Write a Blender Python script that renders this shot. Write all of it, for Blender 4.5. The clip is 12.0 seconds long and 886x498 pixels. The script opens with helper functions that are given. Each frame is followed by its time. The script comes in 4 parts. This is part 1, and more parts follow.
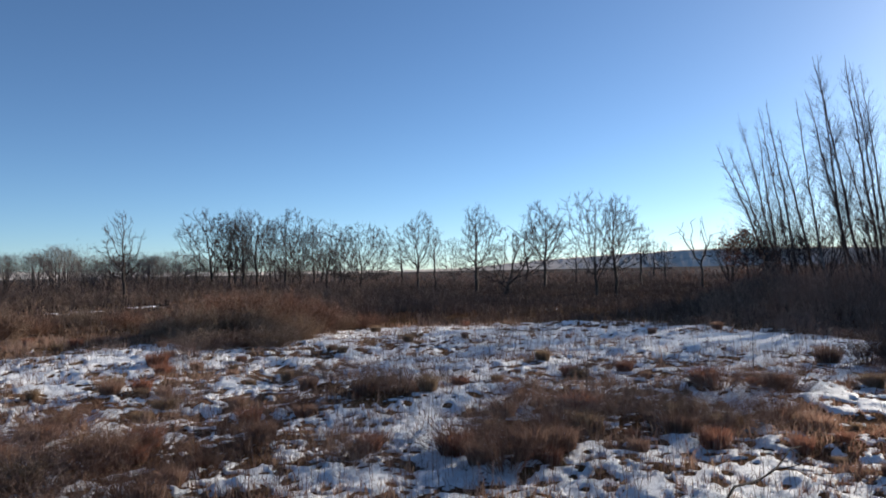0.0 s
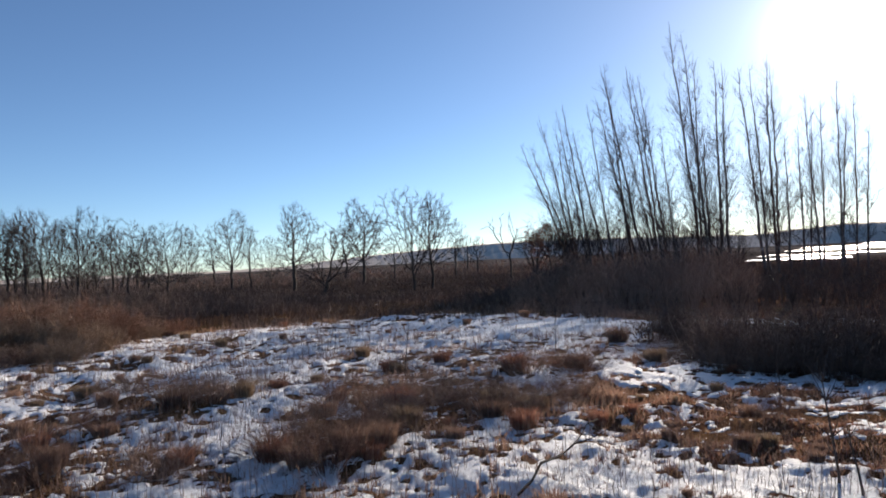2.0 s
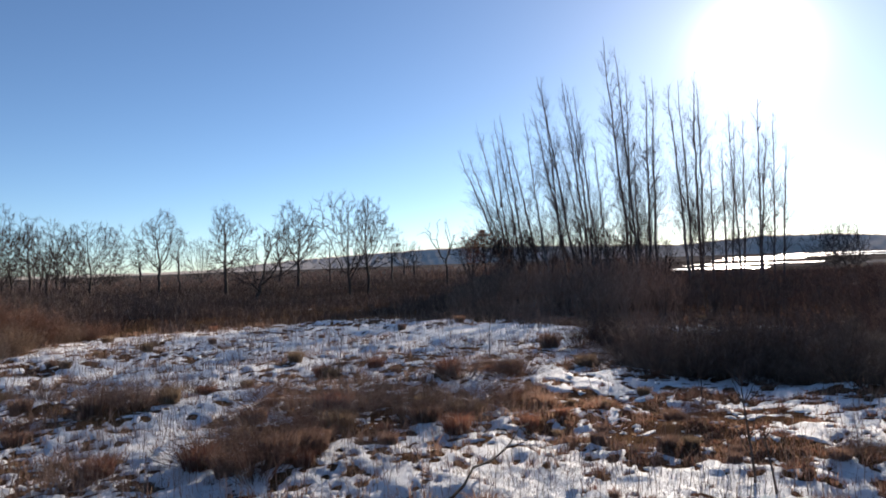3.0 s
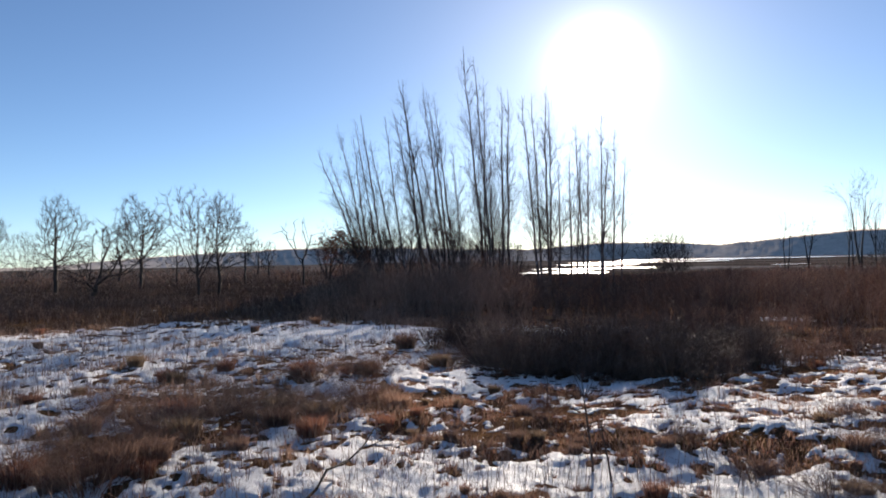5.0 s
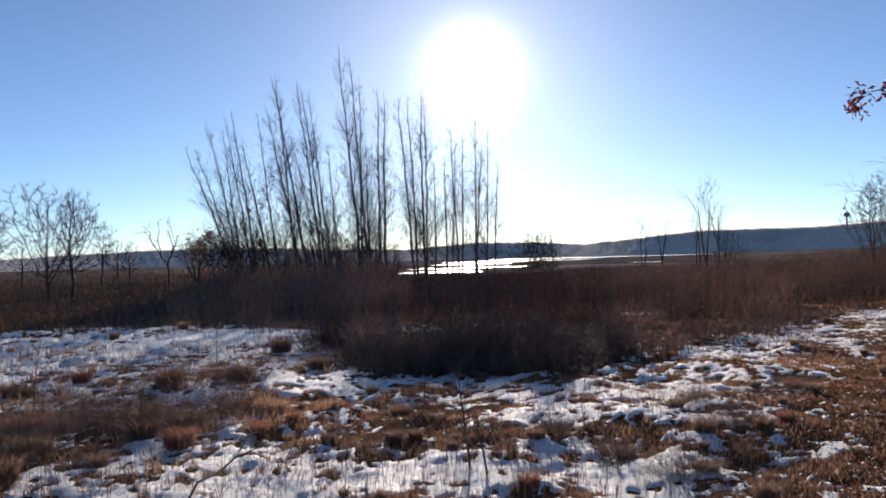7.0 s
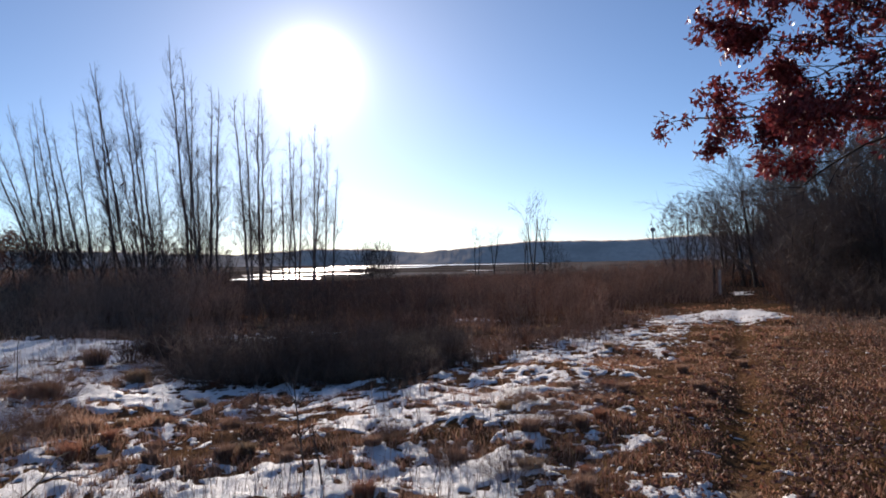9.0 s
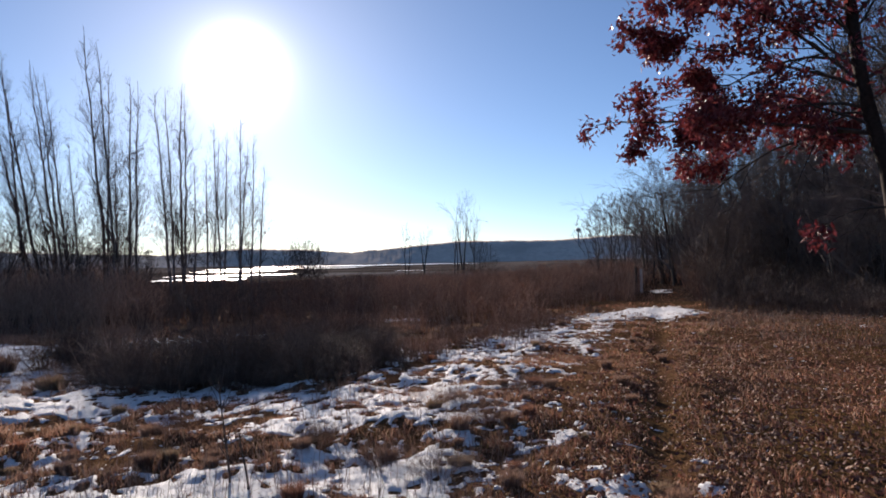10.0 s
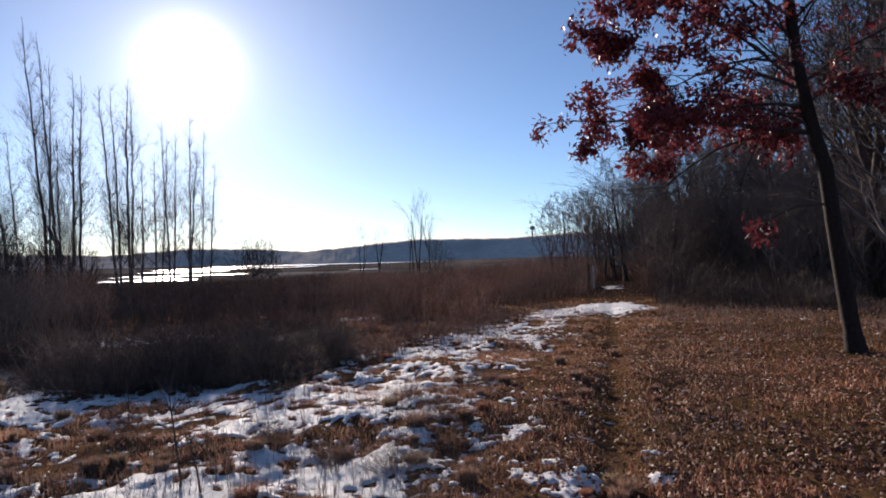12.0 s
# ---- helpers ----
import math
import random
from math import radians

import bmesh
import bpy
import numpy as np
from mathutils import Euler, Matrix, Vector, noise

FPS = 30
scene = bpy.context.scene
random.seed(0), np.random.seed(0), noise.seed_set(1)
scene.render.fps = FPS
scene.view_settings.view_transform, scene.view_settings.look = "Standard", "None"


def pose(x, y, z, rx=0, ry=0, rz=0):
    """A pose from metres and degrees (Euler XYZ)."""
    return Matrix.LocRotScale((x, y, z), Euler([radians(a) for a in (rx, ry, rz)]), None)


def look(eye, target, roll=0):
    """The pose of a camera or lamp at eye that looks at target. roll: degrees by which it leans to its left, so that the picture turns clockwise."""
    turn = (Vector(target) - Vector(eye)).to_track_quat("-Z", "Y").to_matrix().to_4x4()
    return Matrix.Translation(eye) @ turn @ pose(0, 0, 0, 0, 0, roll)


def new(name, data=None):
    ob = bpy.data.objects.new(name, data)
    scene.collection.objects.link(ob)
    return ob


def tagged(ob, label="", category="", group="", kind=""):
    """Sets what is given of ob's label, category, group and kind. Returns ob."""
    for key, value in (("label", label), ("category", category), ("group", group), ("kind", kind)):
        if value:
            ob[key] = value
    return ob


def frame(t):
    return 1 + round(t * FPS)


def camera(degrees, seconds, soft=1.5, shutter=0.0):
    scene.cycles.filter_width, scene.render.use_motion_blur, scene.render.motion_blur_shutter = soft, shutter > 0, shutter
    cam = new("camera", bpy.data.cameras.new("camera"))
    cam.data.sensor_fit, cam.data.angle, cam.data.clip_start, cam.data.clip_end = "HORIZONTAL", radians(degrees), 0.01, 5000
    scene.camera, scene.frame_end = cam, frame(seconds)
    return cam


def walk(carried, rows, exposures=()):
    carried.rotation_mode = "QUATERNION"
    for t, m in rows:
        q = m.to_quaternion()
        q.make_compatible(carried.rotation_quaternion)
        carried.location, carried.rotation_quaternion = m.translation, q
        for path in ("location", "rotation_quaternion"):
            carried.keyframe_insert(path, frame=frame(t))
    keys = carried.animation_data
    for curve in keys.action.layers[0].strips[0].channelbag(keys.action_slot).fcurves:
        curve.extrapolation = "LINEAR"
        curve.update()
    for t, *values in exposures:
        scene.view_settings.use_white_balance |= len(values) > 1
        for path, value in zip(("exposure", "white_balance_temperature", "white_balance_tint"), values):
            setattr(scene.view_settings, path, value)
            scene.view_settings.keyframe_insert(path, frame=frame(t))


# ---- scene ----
cam = camera(66.5, 12.0, soft=1.8)
EYE = 1.6
# seconds, yaw, pitch, roll of a hand-held pan from one standing place
ROWS = [
    (0.0, -0.00, 1.77, 1.12),
    (0.5, -3.54, 1.61, 1.33),
    (1.0, -7.62, 1.35, 1.17),
    (1.5, -11.85, 1.06, 1.77),
    (2.0, -15.24, 0.97, 2.87),
    (2.5, -17.75, 1.13, 2.33),
    (3.0, -20.63, 1.19, 2.08),
    (5.0, -32.62, 0.99, 1.16),
    (5.5, -35.16, 0.87, 0.72),
    (6.0, -37.73, 0.88, 0.47),
    (6.5, -40.32, 0.80, 1.16),
    (8.5, -52.88, 1.04, 0.99),
    (9.0, -56.70, 1.08, 0.83),
    (9.5, -59.99, 1.05, 0.75),
    (10.0, -62.62, 0.99, 1.01),
    (10.5, -63.95, 0.88, 1.37),
    (11.0, -61.92, 0.91, 1.80),
    (11.5, -63.32, 0.85, 1.71),
    (12.0, -66.41, 0.77, 1.42),
]


def sway(t):
    """The small drift of the holder's arms while turning."""
    return 0.03 * math.sin(0.42 * t), 0.02 * math.sin(0.31 * t + 0.6), 0.006 * math.sin(0.9 * t)


walk(cam, [(t, pose(sway(t)[0], sway(t)[1], EYE + sway(t)[2], 90 + pitch, roll, yaw)) for t, yaw, pitch, roll in ROWS],
     exposures=[(0.0, 0.48, 6500, 10), (1.2, 0.58, 6750, 12), (5.0, 0.54, 6900, 14), (9.0, 0.36, 6800, 17), (12.0, 0.37, 6800, 18)])


# ---- light ----
def at(b, d, z=0.0):
    """A place by its bearing (degrees to the right of +y) and distance from the standing place."""
    a = radians(b)
    return Vector((math.sin(a) * d, math.cos(a) * d, z))


SUN_B, SUN_EL = 46.0, 15.4
SUN_DIR = at(SUN_B, math.cos(radians(SUN_EL)), math.sin(radians(SUN_EL)))
world = bpy.data.worlds.new("World")
scene.world = world
world.use_nodes = True
wn, wl = world.node_tree.nodes, world.node_tree.links
sky = wn.new("ShaderNodeTexSky")
sky.sky_type = "NISHITA"
sky.sun_disc = False
sky.sun_elevation, sky.sun_rotation = radians(SUN_EL), radians(SUN_B)
sky.air_density, sky.dust_density, sky.ozone_density, sky.altitude = 0.68, 0.12, 3.0, 200
background = wn["Background"]
background.inputs["Strength"].default_value = 0.096
cold = wn.new("ShaderNodeMix")
cold.data_type, cold.blend_type = "RGBA", "MULTIPLY"
cold.inputs[0].default_value, cold.inputs[7].default_value = 1.0, (0.9, 1.0, 1.05, 1)
wl.new(sky.outputs[0], cold.inputs[6])
wl.new(cold.outputs[2], background.inputs["Color"])
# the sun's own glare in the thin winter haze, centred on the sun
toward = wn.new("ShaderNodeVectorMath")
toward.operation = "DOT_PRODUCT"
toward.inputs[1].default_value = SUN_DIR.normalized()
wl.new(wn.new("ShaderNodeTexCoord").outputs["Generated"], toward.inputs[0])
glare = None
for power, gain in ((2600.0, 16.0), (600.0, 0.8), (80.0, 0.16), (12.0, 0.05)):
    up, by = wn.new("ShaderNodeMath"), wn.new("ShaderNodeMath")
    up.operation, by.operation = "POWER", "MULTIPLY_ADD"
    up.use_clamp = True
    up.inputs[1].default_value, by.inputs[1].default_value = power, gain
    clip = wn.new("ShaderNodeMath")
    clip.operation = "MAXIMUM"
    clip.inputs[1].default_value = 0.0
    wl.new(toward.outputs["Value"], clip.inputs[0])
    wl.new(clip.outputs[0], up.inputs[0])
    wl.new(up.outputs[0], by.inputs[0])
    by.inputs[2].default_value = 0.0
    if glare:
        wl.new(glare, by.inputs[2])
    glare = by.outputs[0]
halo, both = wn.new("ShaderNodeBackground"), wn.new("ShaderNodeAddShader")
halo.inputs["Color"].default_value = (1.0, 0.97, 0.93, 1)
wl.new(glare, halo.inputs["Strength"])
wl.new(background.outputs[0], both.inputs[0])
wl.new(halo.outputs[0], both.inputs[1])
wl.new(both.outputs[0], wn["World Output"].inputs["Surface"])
lamp = bpy.data.lights.new("sun", "SUN")
lamp.energy, lamp.angle, lamp.color = 5.4, radians(0.55), (1.0, 0.91, 0.79)
sun = new("sun", lamp)
sun.matrix_world = look(SUN_DIR * 100, (0, 0, 0))


# ---- materials ----
def material(name, rough=0.8, spec=0.3):
    m = bpy.data.materials.new(name)
    m.use_nodes = True
    b = m.node_tree.nodes["Principled BSDF"]
    b.inputs["Roughness"].default_value = rough
    b.inputs["Specular IOR Level"].default_value = spec
    return m, m.node_tree.nodes, m.node_tree.links, b


def ramp(nodes, links, source, stops):
    r = nodes.new("ShaderNodeValToRGB")
    e = r.color_ramp.elements
    while len(e) < len(stops):
        e.new(0.5)
    for k, (p, c) in zip(e, stops):
        k.position, k.color = p, (*c, 1)
    links.new(source, r.inputs[0])
    return r.outputs[0]


def noise_tex(nodes, links, scale, detail=6, rough=0.6, vec=None):
    n = nodes.new("ShaderNodeTexNoise")
    n.inputs["Scale"].default_value, n.inputs["Detail"].default_value, n.inputs["Roughness"].default_value = scale, detail, rough
    if vec:
        links.new(vec, n.inputs["Vector"])
    return n.outputs["Fac"]


def place(nodes):
    return nodes.new("ShaderNodeNewGeometry").outputs["Position"]


def mixed(nodes, links, a, b, fac, mode="MIX"):
    m = nodes.new("ShaderNodeMix")
    m.data_type, m.blend_type = "RGBA", mode
    for sock, v in ((m.inputs[0], fac), (m.inputs[6], a), (m.inputs[7], b)):
        if isinstance(v, (int, float)):
            sock.default_value = v
        elif isinstance(v, tuple):
            sock.default_value = (*v, 1)
        else:
            links.new(v, sock)
    return m.outputs[2]


def bumped(nodes, links, bsdf, height, strength, dist):
    b = nodes.new("ShaderNodeBump")
    b.inputs["Strength"].default_value, b.inputs["Distance"].default_value = strength, dist
    links.new(height, b.inputs["Height"])
    links.new(b.outputs[0], bsdf.inputs["Normal"])


def blades(name, stops, patch=None, rough=0.75, through_light=0.0):
    """Stems, blades and twigs: each island takes its own colour, patches of the field shift it."""
    m, n, l, b = material(name, rough, 0.25)
    geo = n.new("ShaderNodeNewGeometry")
    col = ramp(n, l, geo.outputs["Random Per Island"], stops)
    big = noise_tex(n, l, 0.35, 3, 0.5, geo.outputs["Position"])
    lo = ramp(n, l, big, [(0.35, (0.62, 0.62, 0.62)), (0.68, patch or (1.25, 1.15, 1.0))])
    col = mixed(n, l, col, lo, 1.0, "MULTIPLY")
    l.new(col, b.inputs["Base Color"])
    if through_light:
        t = n.new("ShaderNodeBsdfTranslucent")
        l.new(col, t.inputs["Color"])
        mix = n.new("ShaderNodeMixShader")
        mix.inputs[0].default_value = through_light
        l.new(b.outputs[0], mix.inputs[1])
        l.new(t.outputs[0], mix.inputs[2])
        l.new(mix.outputs[0], n["Material Output"].inputs["Surface"])
    return m


def bark(name, dark, light, scale=14.0, patches=None):
    m, n, l, b = material(name, 0.9, 0.2)
    tc = n.new("ShaderNodeTexCoord")
    f = noise_tex(n, l, scale, 8, 0.7, tc.outputs["Object"])
    col = ramp(n, l, f, [(0.3, dark), (0.7, light)])
    if patches:
        g = noise_tex(n, l, 2.2, 4, 0.6, tc.outputs["Object"])
        col = mixed(n, l, col, patches, ramp(n, l, g, [(0.52, (0, 0, 0)), (0.62, (1, 1, 1))]))
    l.new(col, b.inputs["Base Color"])
    bumped(n, l, b, f, 0.6, 0.02)
    return m


def ground_material():
    m, n, l, b = material("thatch_ground", 0.95, 0.0)
    p = place(n)
    fine, mid, big = noise_tex(n, l, 38, 8, 0.7, p), noise_tex(n, l, 3.2, 6, 0.65, p), noise_tex(n, l, 0.22, 4, 0.5, p)
    a = ramp(n, l, fine, [(0.3, (0.04, 0.024, 0.018)), (0.55, (0.14, 0.083, 0.056)), (0.75, (0.27, 0.175, 0.118))])
    g = ramp(n, l, mid, [(0.35, (0.7, 0.6, 0.55)), (0.65, (1.15, 1.1, 0.9))])
    c = mixed(n, l, a, g, 1.0, "MULTIPLY")
    olive = ramp(n, l, big, [(0.45, (0, 0, 0)), (0.62, (0.5, 0.5, 0.5))])
    c = mixed(n, l, c, mixed(n, l, c, (0.75, 0.85, 0.5), 1.0, "MULTIPLY"), olive)
    # the ground colour turns darker between 18 and 32 m out
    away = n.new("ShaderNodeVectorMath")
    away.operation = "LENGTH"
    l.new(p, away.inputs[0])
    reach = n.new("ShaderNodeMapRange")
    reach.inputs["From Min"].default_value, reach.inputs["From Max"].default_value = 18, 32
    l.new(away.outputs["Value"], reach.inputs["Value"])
    dark_ground = ramp(n, l, mid, [(0.3, (0.022, 0.016, 0.014)), (0.7, (0.06, 0.042, 0.034))])
    c = mixed(n, l, c, dark_ground, reach.outputs[0])
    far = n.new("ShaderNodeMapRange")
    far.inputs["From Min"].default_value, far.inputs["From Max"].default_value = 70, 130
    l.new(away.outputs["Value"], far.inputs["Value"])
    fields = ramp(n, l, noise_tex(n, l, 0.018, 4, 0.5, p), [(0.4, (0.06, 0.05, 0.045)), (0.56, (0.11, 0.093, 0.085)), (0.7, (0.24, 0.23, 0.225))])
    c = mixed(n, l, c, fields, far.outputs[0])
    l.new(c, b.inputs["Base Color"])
    bumped(n, l, b, fine, 0.8, 0.03)
    return m


def snow_material():
    m, n, l, b = material("old_snow", 0.7, 0.16)
    p = place(n)
    fine, mid = noise_tex(n, l, 60, 6, 0.7, p), noise_tex(n, l, 6, 6, 0.65, p)
    c = ramp(n, l, mid, [(0.25, (0.64, 0.64, 0.65)), (0.58, (0.85, 0.85, 0.85))])
    specks = ramp(n, l, noise_tex(n, l, 24, 8, 0.8, p), [(0.6, (0, 0, 0)), (0.68, (1, 1, 1))])
    c = mixed(n, l, c, (0.3, 0.2, 0.13), specks)
    l.new(c, b.inputs["Base Color"])
    ridges = noise_tex(n, l, 8, 7, 0.65, p)
    bumped(n, l, b, mixed(n, l, fine, ridges, 0.75), 0.85, 0.09)
    return m


def ice_material():
    m, n, l, b = material("lake_ice", 0.3, 0.5)
    p = place(n)
    f = noise_tex(n, l, 0.035, 5, 0.6, p)
    l.new(ramp(n, l, f, [(0.4, (0.42, 0.45, 0.5)), (0.6, (0.72, 0.74, 0.78))]), b.inputs["Base Color"])
    rg = ramp(n, l, f, [(0.4, (0.22, 0.22, 0.22)), (0.62, (0.5, 0.5, 0.5))])
    l.new(rg, b.inputs["Roughness"])
    bumped(n, l, b, noise_tex(n, l, 0.8, 4, 0.6, p), 0.25, 0.1)
    return m


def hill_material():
    m, n, l, b = material("hazed_woods_far", 0.95, 0.0)
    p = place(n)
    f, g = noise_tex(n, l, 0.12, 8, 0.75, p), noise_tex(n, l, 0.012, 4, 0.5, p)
    # distance haze is painted in: both tones far paler than bare woods
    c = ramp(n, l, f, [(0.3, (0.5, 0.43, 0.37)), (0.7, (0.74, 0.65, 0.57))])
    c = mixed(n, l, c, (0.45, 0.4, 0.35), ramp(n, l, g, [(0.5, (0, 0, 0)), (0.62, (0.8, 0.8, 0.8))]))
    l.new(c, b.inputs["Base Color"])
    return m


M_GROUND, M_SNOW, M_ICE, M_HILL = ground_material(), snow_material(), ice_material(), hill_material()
M_RED = blades("russet_brush", [(0.0, (0.16, 0.096, 0.078)), (0.5, (0.31, 0.195, 0.155)), (1.0, (0.47, 0.33, 0.26))], through_light=0.5)
M_TAN = blades("tan_grass", [(0.0, (0.15, 0.1, 0.07)), (0.5, (0.29, 0.205, 0.145)), (1.0, (0.46, 0.36, 0.26))], through_light=0.5)
M_OLIVE = blades("olive_grass", [(0.0, (0.13, 0.085, 0.04)), (0.6, (0.25, 0.175, 0.08)), (1.0, (0.36, 0.26, 0.13))], through_light=0.5)
M_STEM = blades("dead_stems", [(0.0, (0.22, 0.155, 0.135)), (0.6, (0.41, 0.3, 0.26)), (1.0, (0.55, 0.43, 0.37))], through_light=0.42)
M_FIELD = blades("field_brush", [(0.0, (0.22, 0.16, 0.125)), (0.5, (0.4, 0.305, 0.24)), (1.0, (0.55, 0.44, 0.35))], through_light=0.4)
M_TRAIL = blades("trail_grass", [(0.0, (0.155, 0.066, 0.051)), (0.5, (0.32, 0.15, 0.11)), (1.0, (0.5, 0.29, 0.21))], through_light=0.45)
M_SCRUB = blades("dark_scrub", [(0.0, (0.09, 0.062, 0.054)), (0.5, (0.18, 0.128, 0.11)), (1.0, (0.28, 0.208, 0.18))], through_light=0.25)
M_FINE = bark("birch_twigs", (0.045, 0.032, 0.03), (0.12, 0.086, 0.08), 4.0)
M_BIRCH = bark("birch_bark", (0.07, 0.05, 0.045), (0.24, 0.19, 0.17), 9.0, (0.36, 0.32, 0.3))
M_BARK = bark("grey_bark", (0.04, 0.03, 0.026), (0.12, 0.095, 0.08))
M_TWIG = bark("twigs", (0.04, 0.029, 0.025), (0.11, 0.08, 0.07), 4.0)
M_THICKET = bark("thicket_twigs", (0.1, 0.078, 0.07), (0.25, 0.2, 0.18), 4.0)
M_OAKBARK = bark("oak_bark", (0.014, 0.009, 0.0075), (0.038, 0.025, 0.02), 18.0)
M_OAKTWIG = bark("oak_twigs", (0.03, 0.024, 0.022), (0.085, 0.066, 0.058), 6.0)
M_OAKLEAF = blades("oak_leaves", [(0.0, (0.085, 0.017, 0.024)), (0.5, (0.175, 0.035, 0.046)), (1.0, (0.28, 0.075, 0.075))], rough=0.4, through_light=0.32)
M_LITTER = blades("leaf_litter", [(0.0, (0.1, 0.042, 0.033)), (0.6, (0.28, 0.125, 0.09)), (0.95, (0.45, 0.26, 0.18)), (1.0, (0.64, 0.5, 0.38))], rough=0.65, through_light=0.25)


def single_leaf_material():
    """The same red leaves where each leaf is an object of its own."""
    m, n, l, b = material("oak_leaf_single", 0.42, 0.25)
    col = ramp(n, l, n.new("ShaderNodeObjectInfo").outputs["Random"], [(0.0, (0.085, 0.017, 0.024)), (0.5, (0.175, 0.035, 0.046)), (1.0, (0.28, 0.075, 0.075))])
    tc = n.new("ShaderNodeTexCoord")
    col = mixed(n, l, col, (0.12, 0.05, 0.03), ramp(n, l, noise_tex(n, l, 5, 4, 0.6, tc.outputs["Object"]), [(0.5, (0, 0, 0)), (0.75, (0.7, 0.7, 0.7))]))
    l.new(col, b.inputs["Base Color"])
    t, mix = n.new("ShaderNodeBsdfTranslucent"), n.new("ShaderNodeMixShader")
    l.new(col, t.inputs["Color"])
    mix.inputs[0].default_value = 0.32
    l.new(b.outputs[0], mix.inputs[1])
    l.new(t.outputs[0], mix.inputs[2])
    l.new(mix.outputs[0], n["Material Output"].inputs["Surface"])
    return m


M_LEAF = single_leaf_material()


# ---- geometry helpers ----
RNG = np.random.default_rng(7)


def lattice(ix, iy, seed):
    h = (ix.astype(np.int64) * 374761393 + iy.astype(np.int64) * 668265263 + seed * 1442695041) & 0x7FFFFFFF
    h = ((h ^ (h >> 13)) * 1274126177) & 0x7FFFFFFF
    return ((h ^ (h >> 16)) & 0xFFFF) / 65535.0


def vnoise(x, y, seed=0):
    ix, iy = np.floor(x), np.floor(y)
    fx, fy = x - ix, y - iy
    fx, fy = fx * fx * (3 - 2 * fx), fy * fy * (3 - 2 * fy)
    a, b = lattice(ix, iy, seed), lattice(ix + 1, iy, seed)
    c, d = lattice(ix, iy + 1, seed), lattice(ix + 1, iy + 1, seed)
    return (a * (1 - fx) + b * fx) * (1 - fy) + (c * (1 - fx) + d * fx) * fy


def fbm(x, y, freq, octaves=4, seed=0):
    """Fractal noise about -1 to 1, freq in lumps a metre."""
    s, amp, tot = 0.0, 1.0, 0.0
    for k in range(octaves):
        s = s + amp * (2 * vnoise(x * freq + 17.3 * k, y * freq - 9.1 * k, seed + k) - 1)
        tot += amp
        freq, amp = freq * 2.1, amp * 0.55
    return s / tot * 1.6


def mesh_of(name, verts, tris, mat, smooth=False):
    me = bpy.data.meshes.new(name)
    verts, tris = np.asarray(verts, np.float32), np.asarray(tris, np.int32)
    n = tris.shape[1]
    me.vertices.add(len(verts))
    me.vertices.foreach_set("co", verts.ravel())
    me.loops.add(tris.size)
    me.loops.foreach_set("vertex_index", tris.ravel())
    me.polygons.add(len(tris))
    me.polygons.foreach_set("loop_start", np.arange(0, tris.size, n, dtype=np.int32))
    me.polygons.foreach_set("use_smooth", np.full(len(tris), smooth))
    me.update(calc_edges=True)
    me.validate()
    me.materials.append(mat)
    return me


class Heap:
    """Collects vertices and triangles of one mesh."""

    def __init__(self):
        self.v, self.f, self.n = [], [], 0

    def add(self, v, f):
        self.v.append(np.asarray(v, float).reshape(-1, 3))
        self.f.append(np.asarray(f, int).reshape(-1, 3) + self.n)
        self.n += len(self.v[-1])

    def mesh(self, name, mat, smooth=False):
        return mesh_of(name, np.concatenate(self.v), np.concatenate(self.f), mat, smooth)


def across(d):
    """Two unit vectors square to each direction."""
    d = d / np.maximum(np.linalg.norm(d, axis=-1, keepdims=True), 1e-9)
    ref = np.where(np.abs(d[..., 2:]) < 0.9, np.array([0, 0, 1.0]), np.array([1.0, 0, 0]))
    u = np.cross(d, ref)
    u /= np.linalg.norm(u, axis=-1, keepdims=True)
    return u, np.cross(d, u)


def spikes(heap, base, mid, tip, r):
    """Bent three-sided stems, tapering to a point."""
    n = len(base)
    if n == 0:
        return
    u, w = across(tip - base)
    r = np.broadcast_to(np.asarray(r, float), (n,))[:, None]
    rings = []
    for p, k in ((base, 1.0), (mid, 0.7)):
        for a in (0, 2.094, 4.189):
            rings.append(p + (u * math.cos(a) + w * math.sin(a)) * r * k)
    v = np.stack(rings + [tip], 1).reshape(-1, 3)
    f = []
    for i in range(3):
        j = (i + 1) % 3
        f += [(i, j, 3 + j), (i, 3 + j, 3 + i), (3 + i, 3 + j, 6)]
    f = (np.array(f)[None] + 7 * np.arange(n)[:, None, None]).reshape(-1, 3)
    heap.add(v, f)


def blade_strips(heap, base, mid, tip, width):
    """Flat bent blades of grass."""
    n = len(base)
    if n == 0:
        return
    a = RNG.uniform(0, 6.283, n)
    s = np.stack([np.cos(a), np.sin(a), 0 * a], 1) * np.broadcast_to(np.asarray(width, float), (n,))[:, None] * 0.5
    v = np.stack([base - s, base + s, mid - s * 0.8, mid + s * 0.8, tip], 1).reshape(-1, 3)
    f = (np.array([(0, 1, 3), (0, 3, 2), (2, 3, 4)])[None] + 5 * np.arange(n)[:, None, None]).reshape(-1, 3)
    heap.add(v, f)


def spines(heap, base, tip, r):
    """Straight thin three-sided twigs."""
    n = len(base)
    u, w = across(tip - base)
    r = np.broadcast_to(np.asarray(r, float), (n,))[:, None]
    v = np.stack([base + (u * math.cos(a) + w * math.sin(a)) * r for a in (0, 2.094, 4.189)] + [tip], 1).reshape(-1, 3)
    f = (np.array([(0, 1, 3), (1, 2, 3), (2, 0, 3)])[None] + 4 * np.arange(n)[:, None, None]).reshape(-1, 3)
    heap.add(v, f)


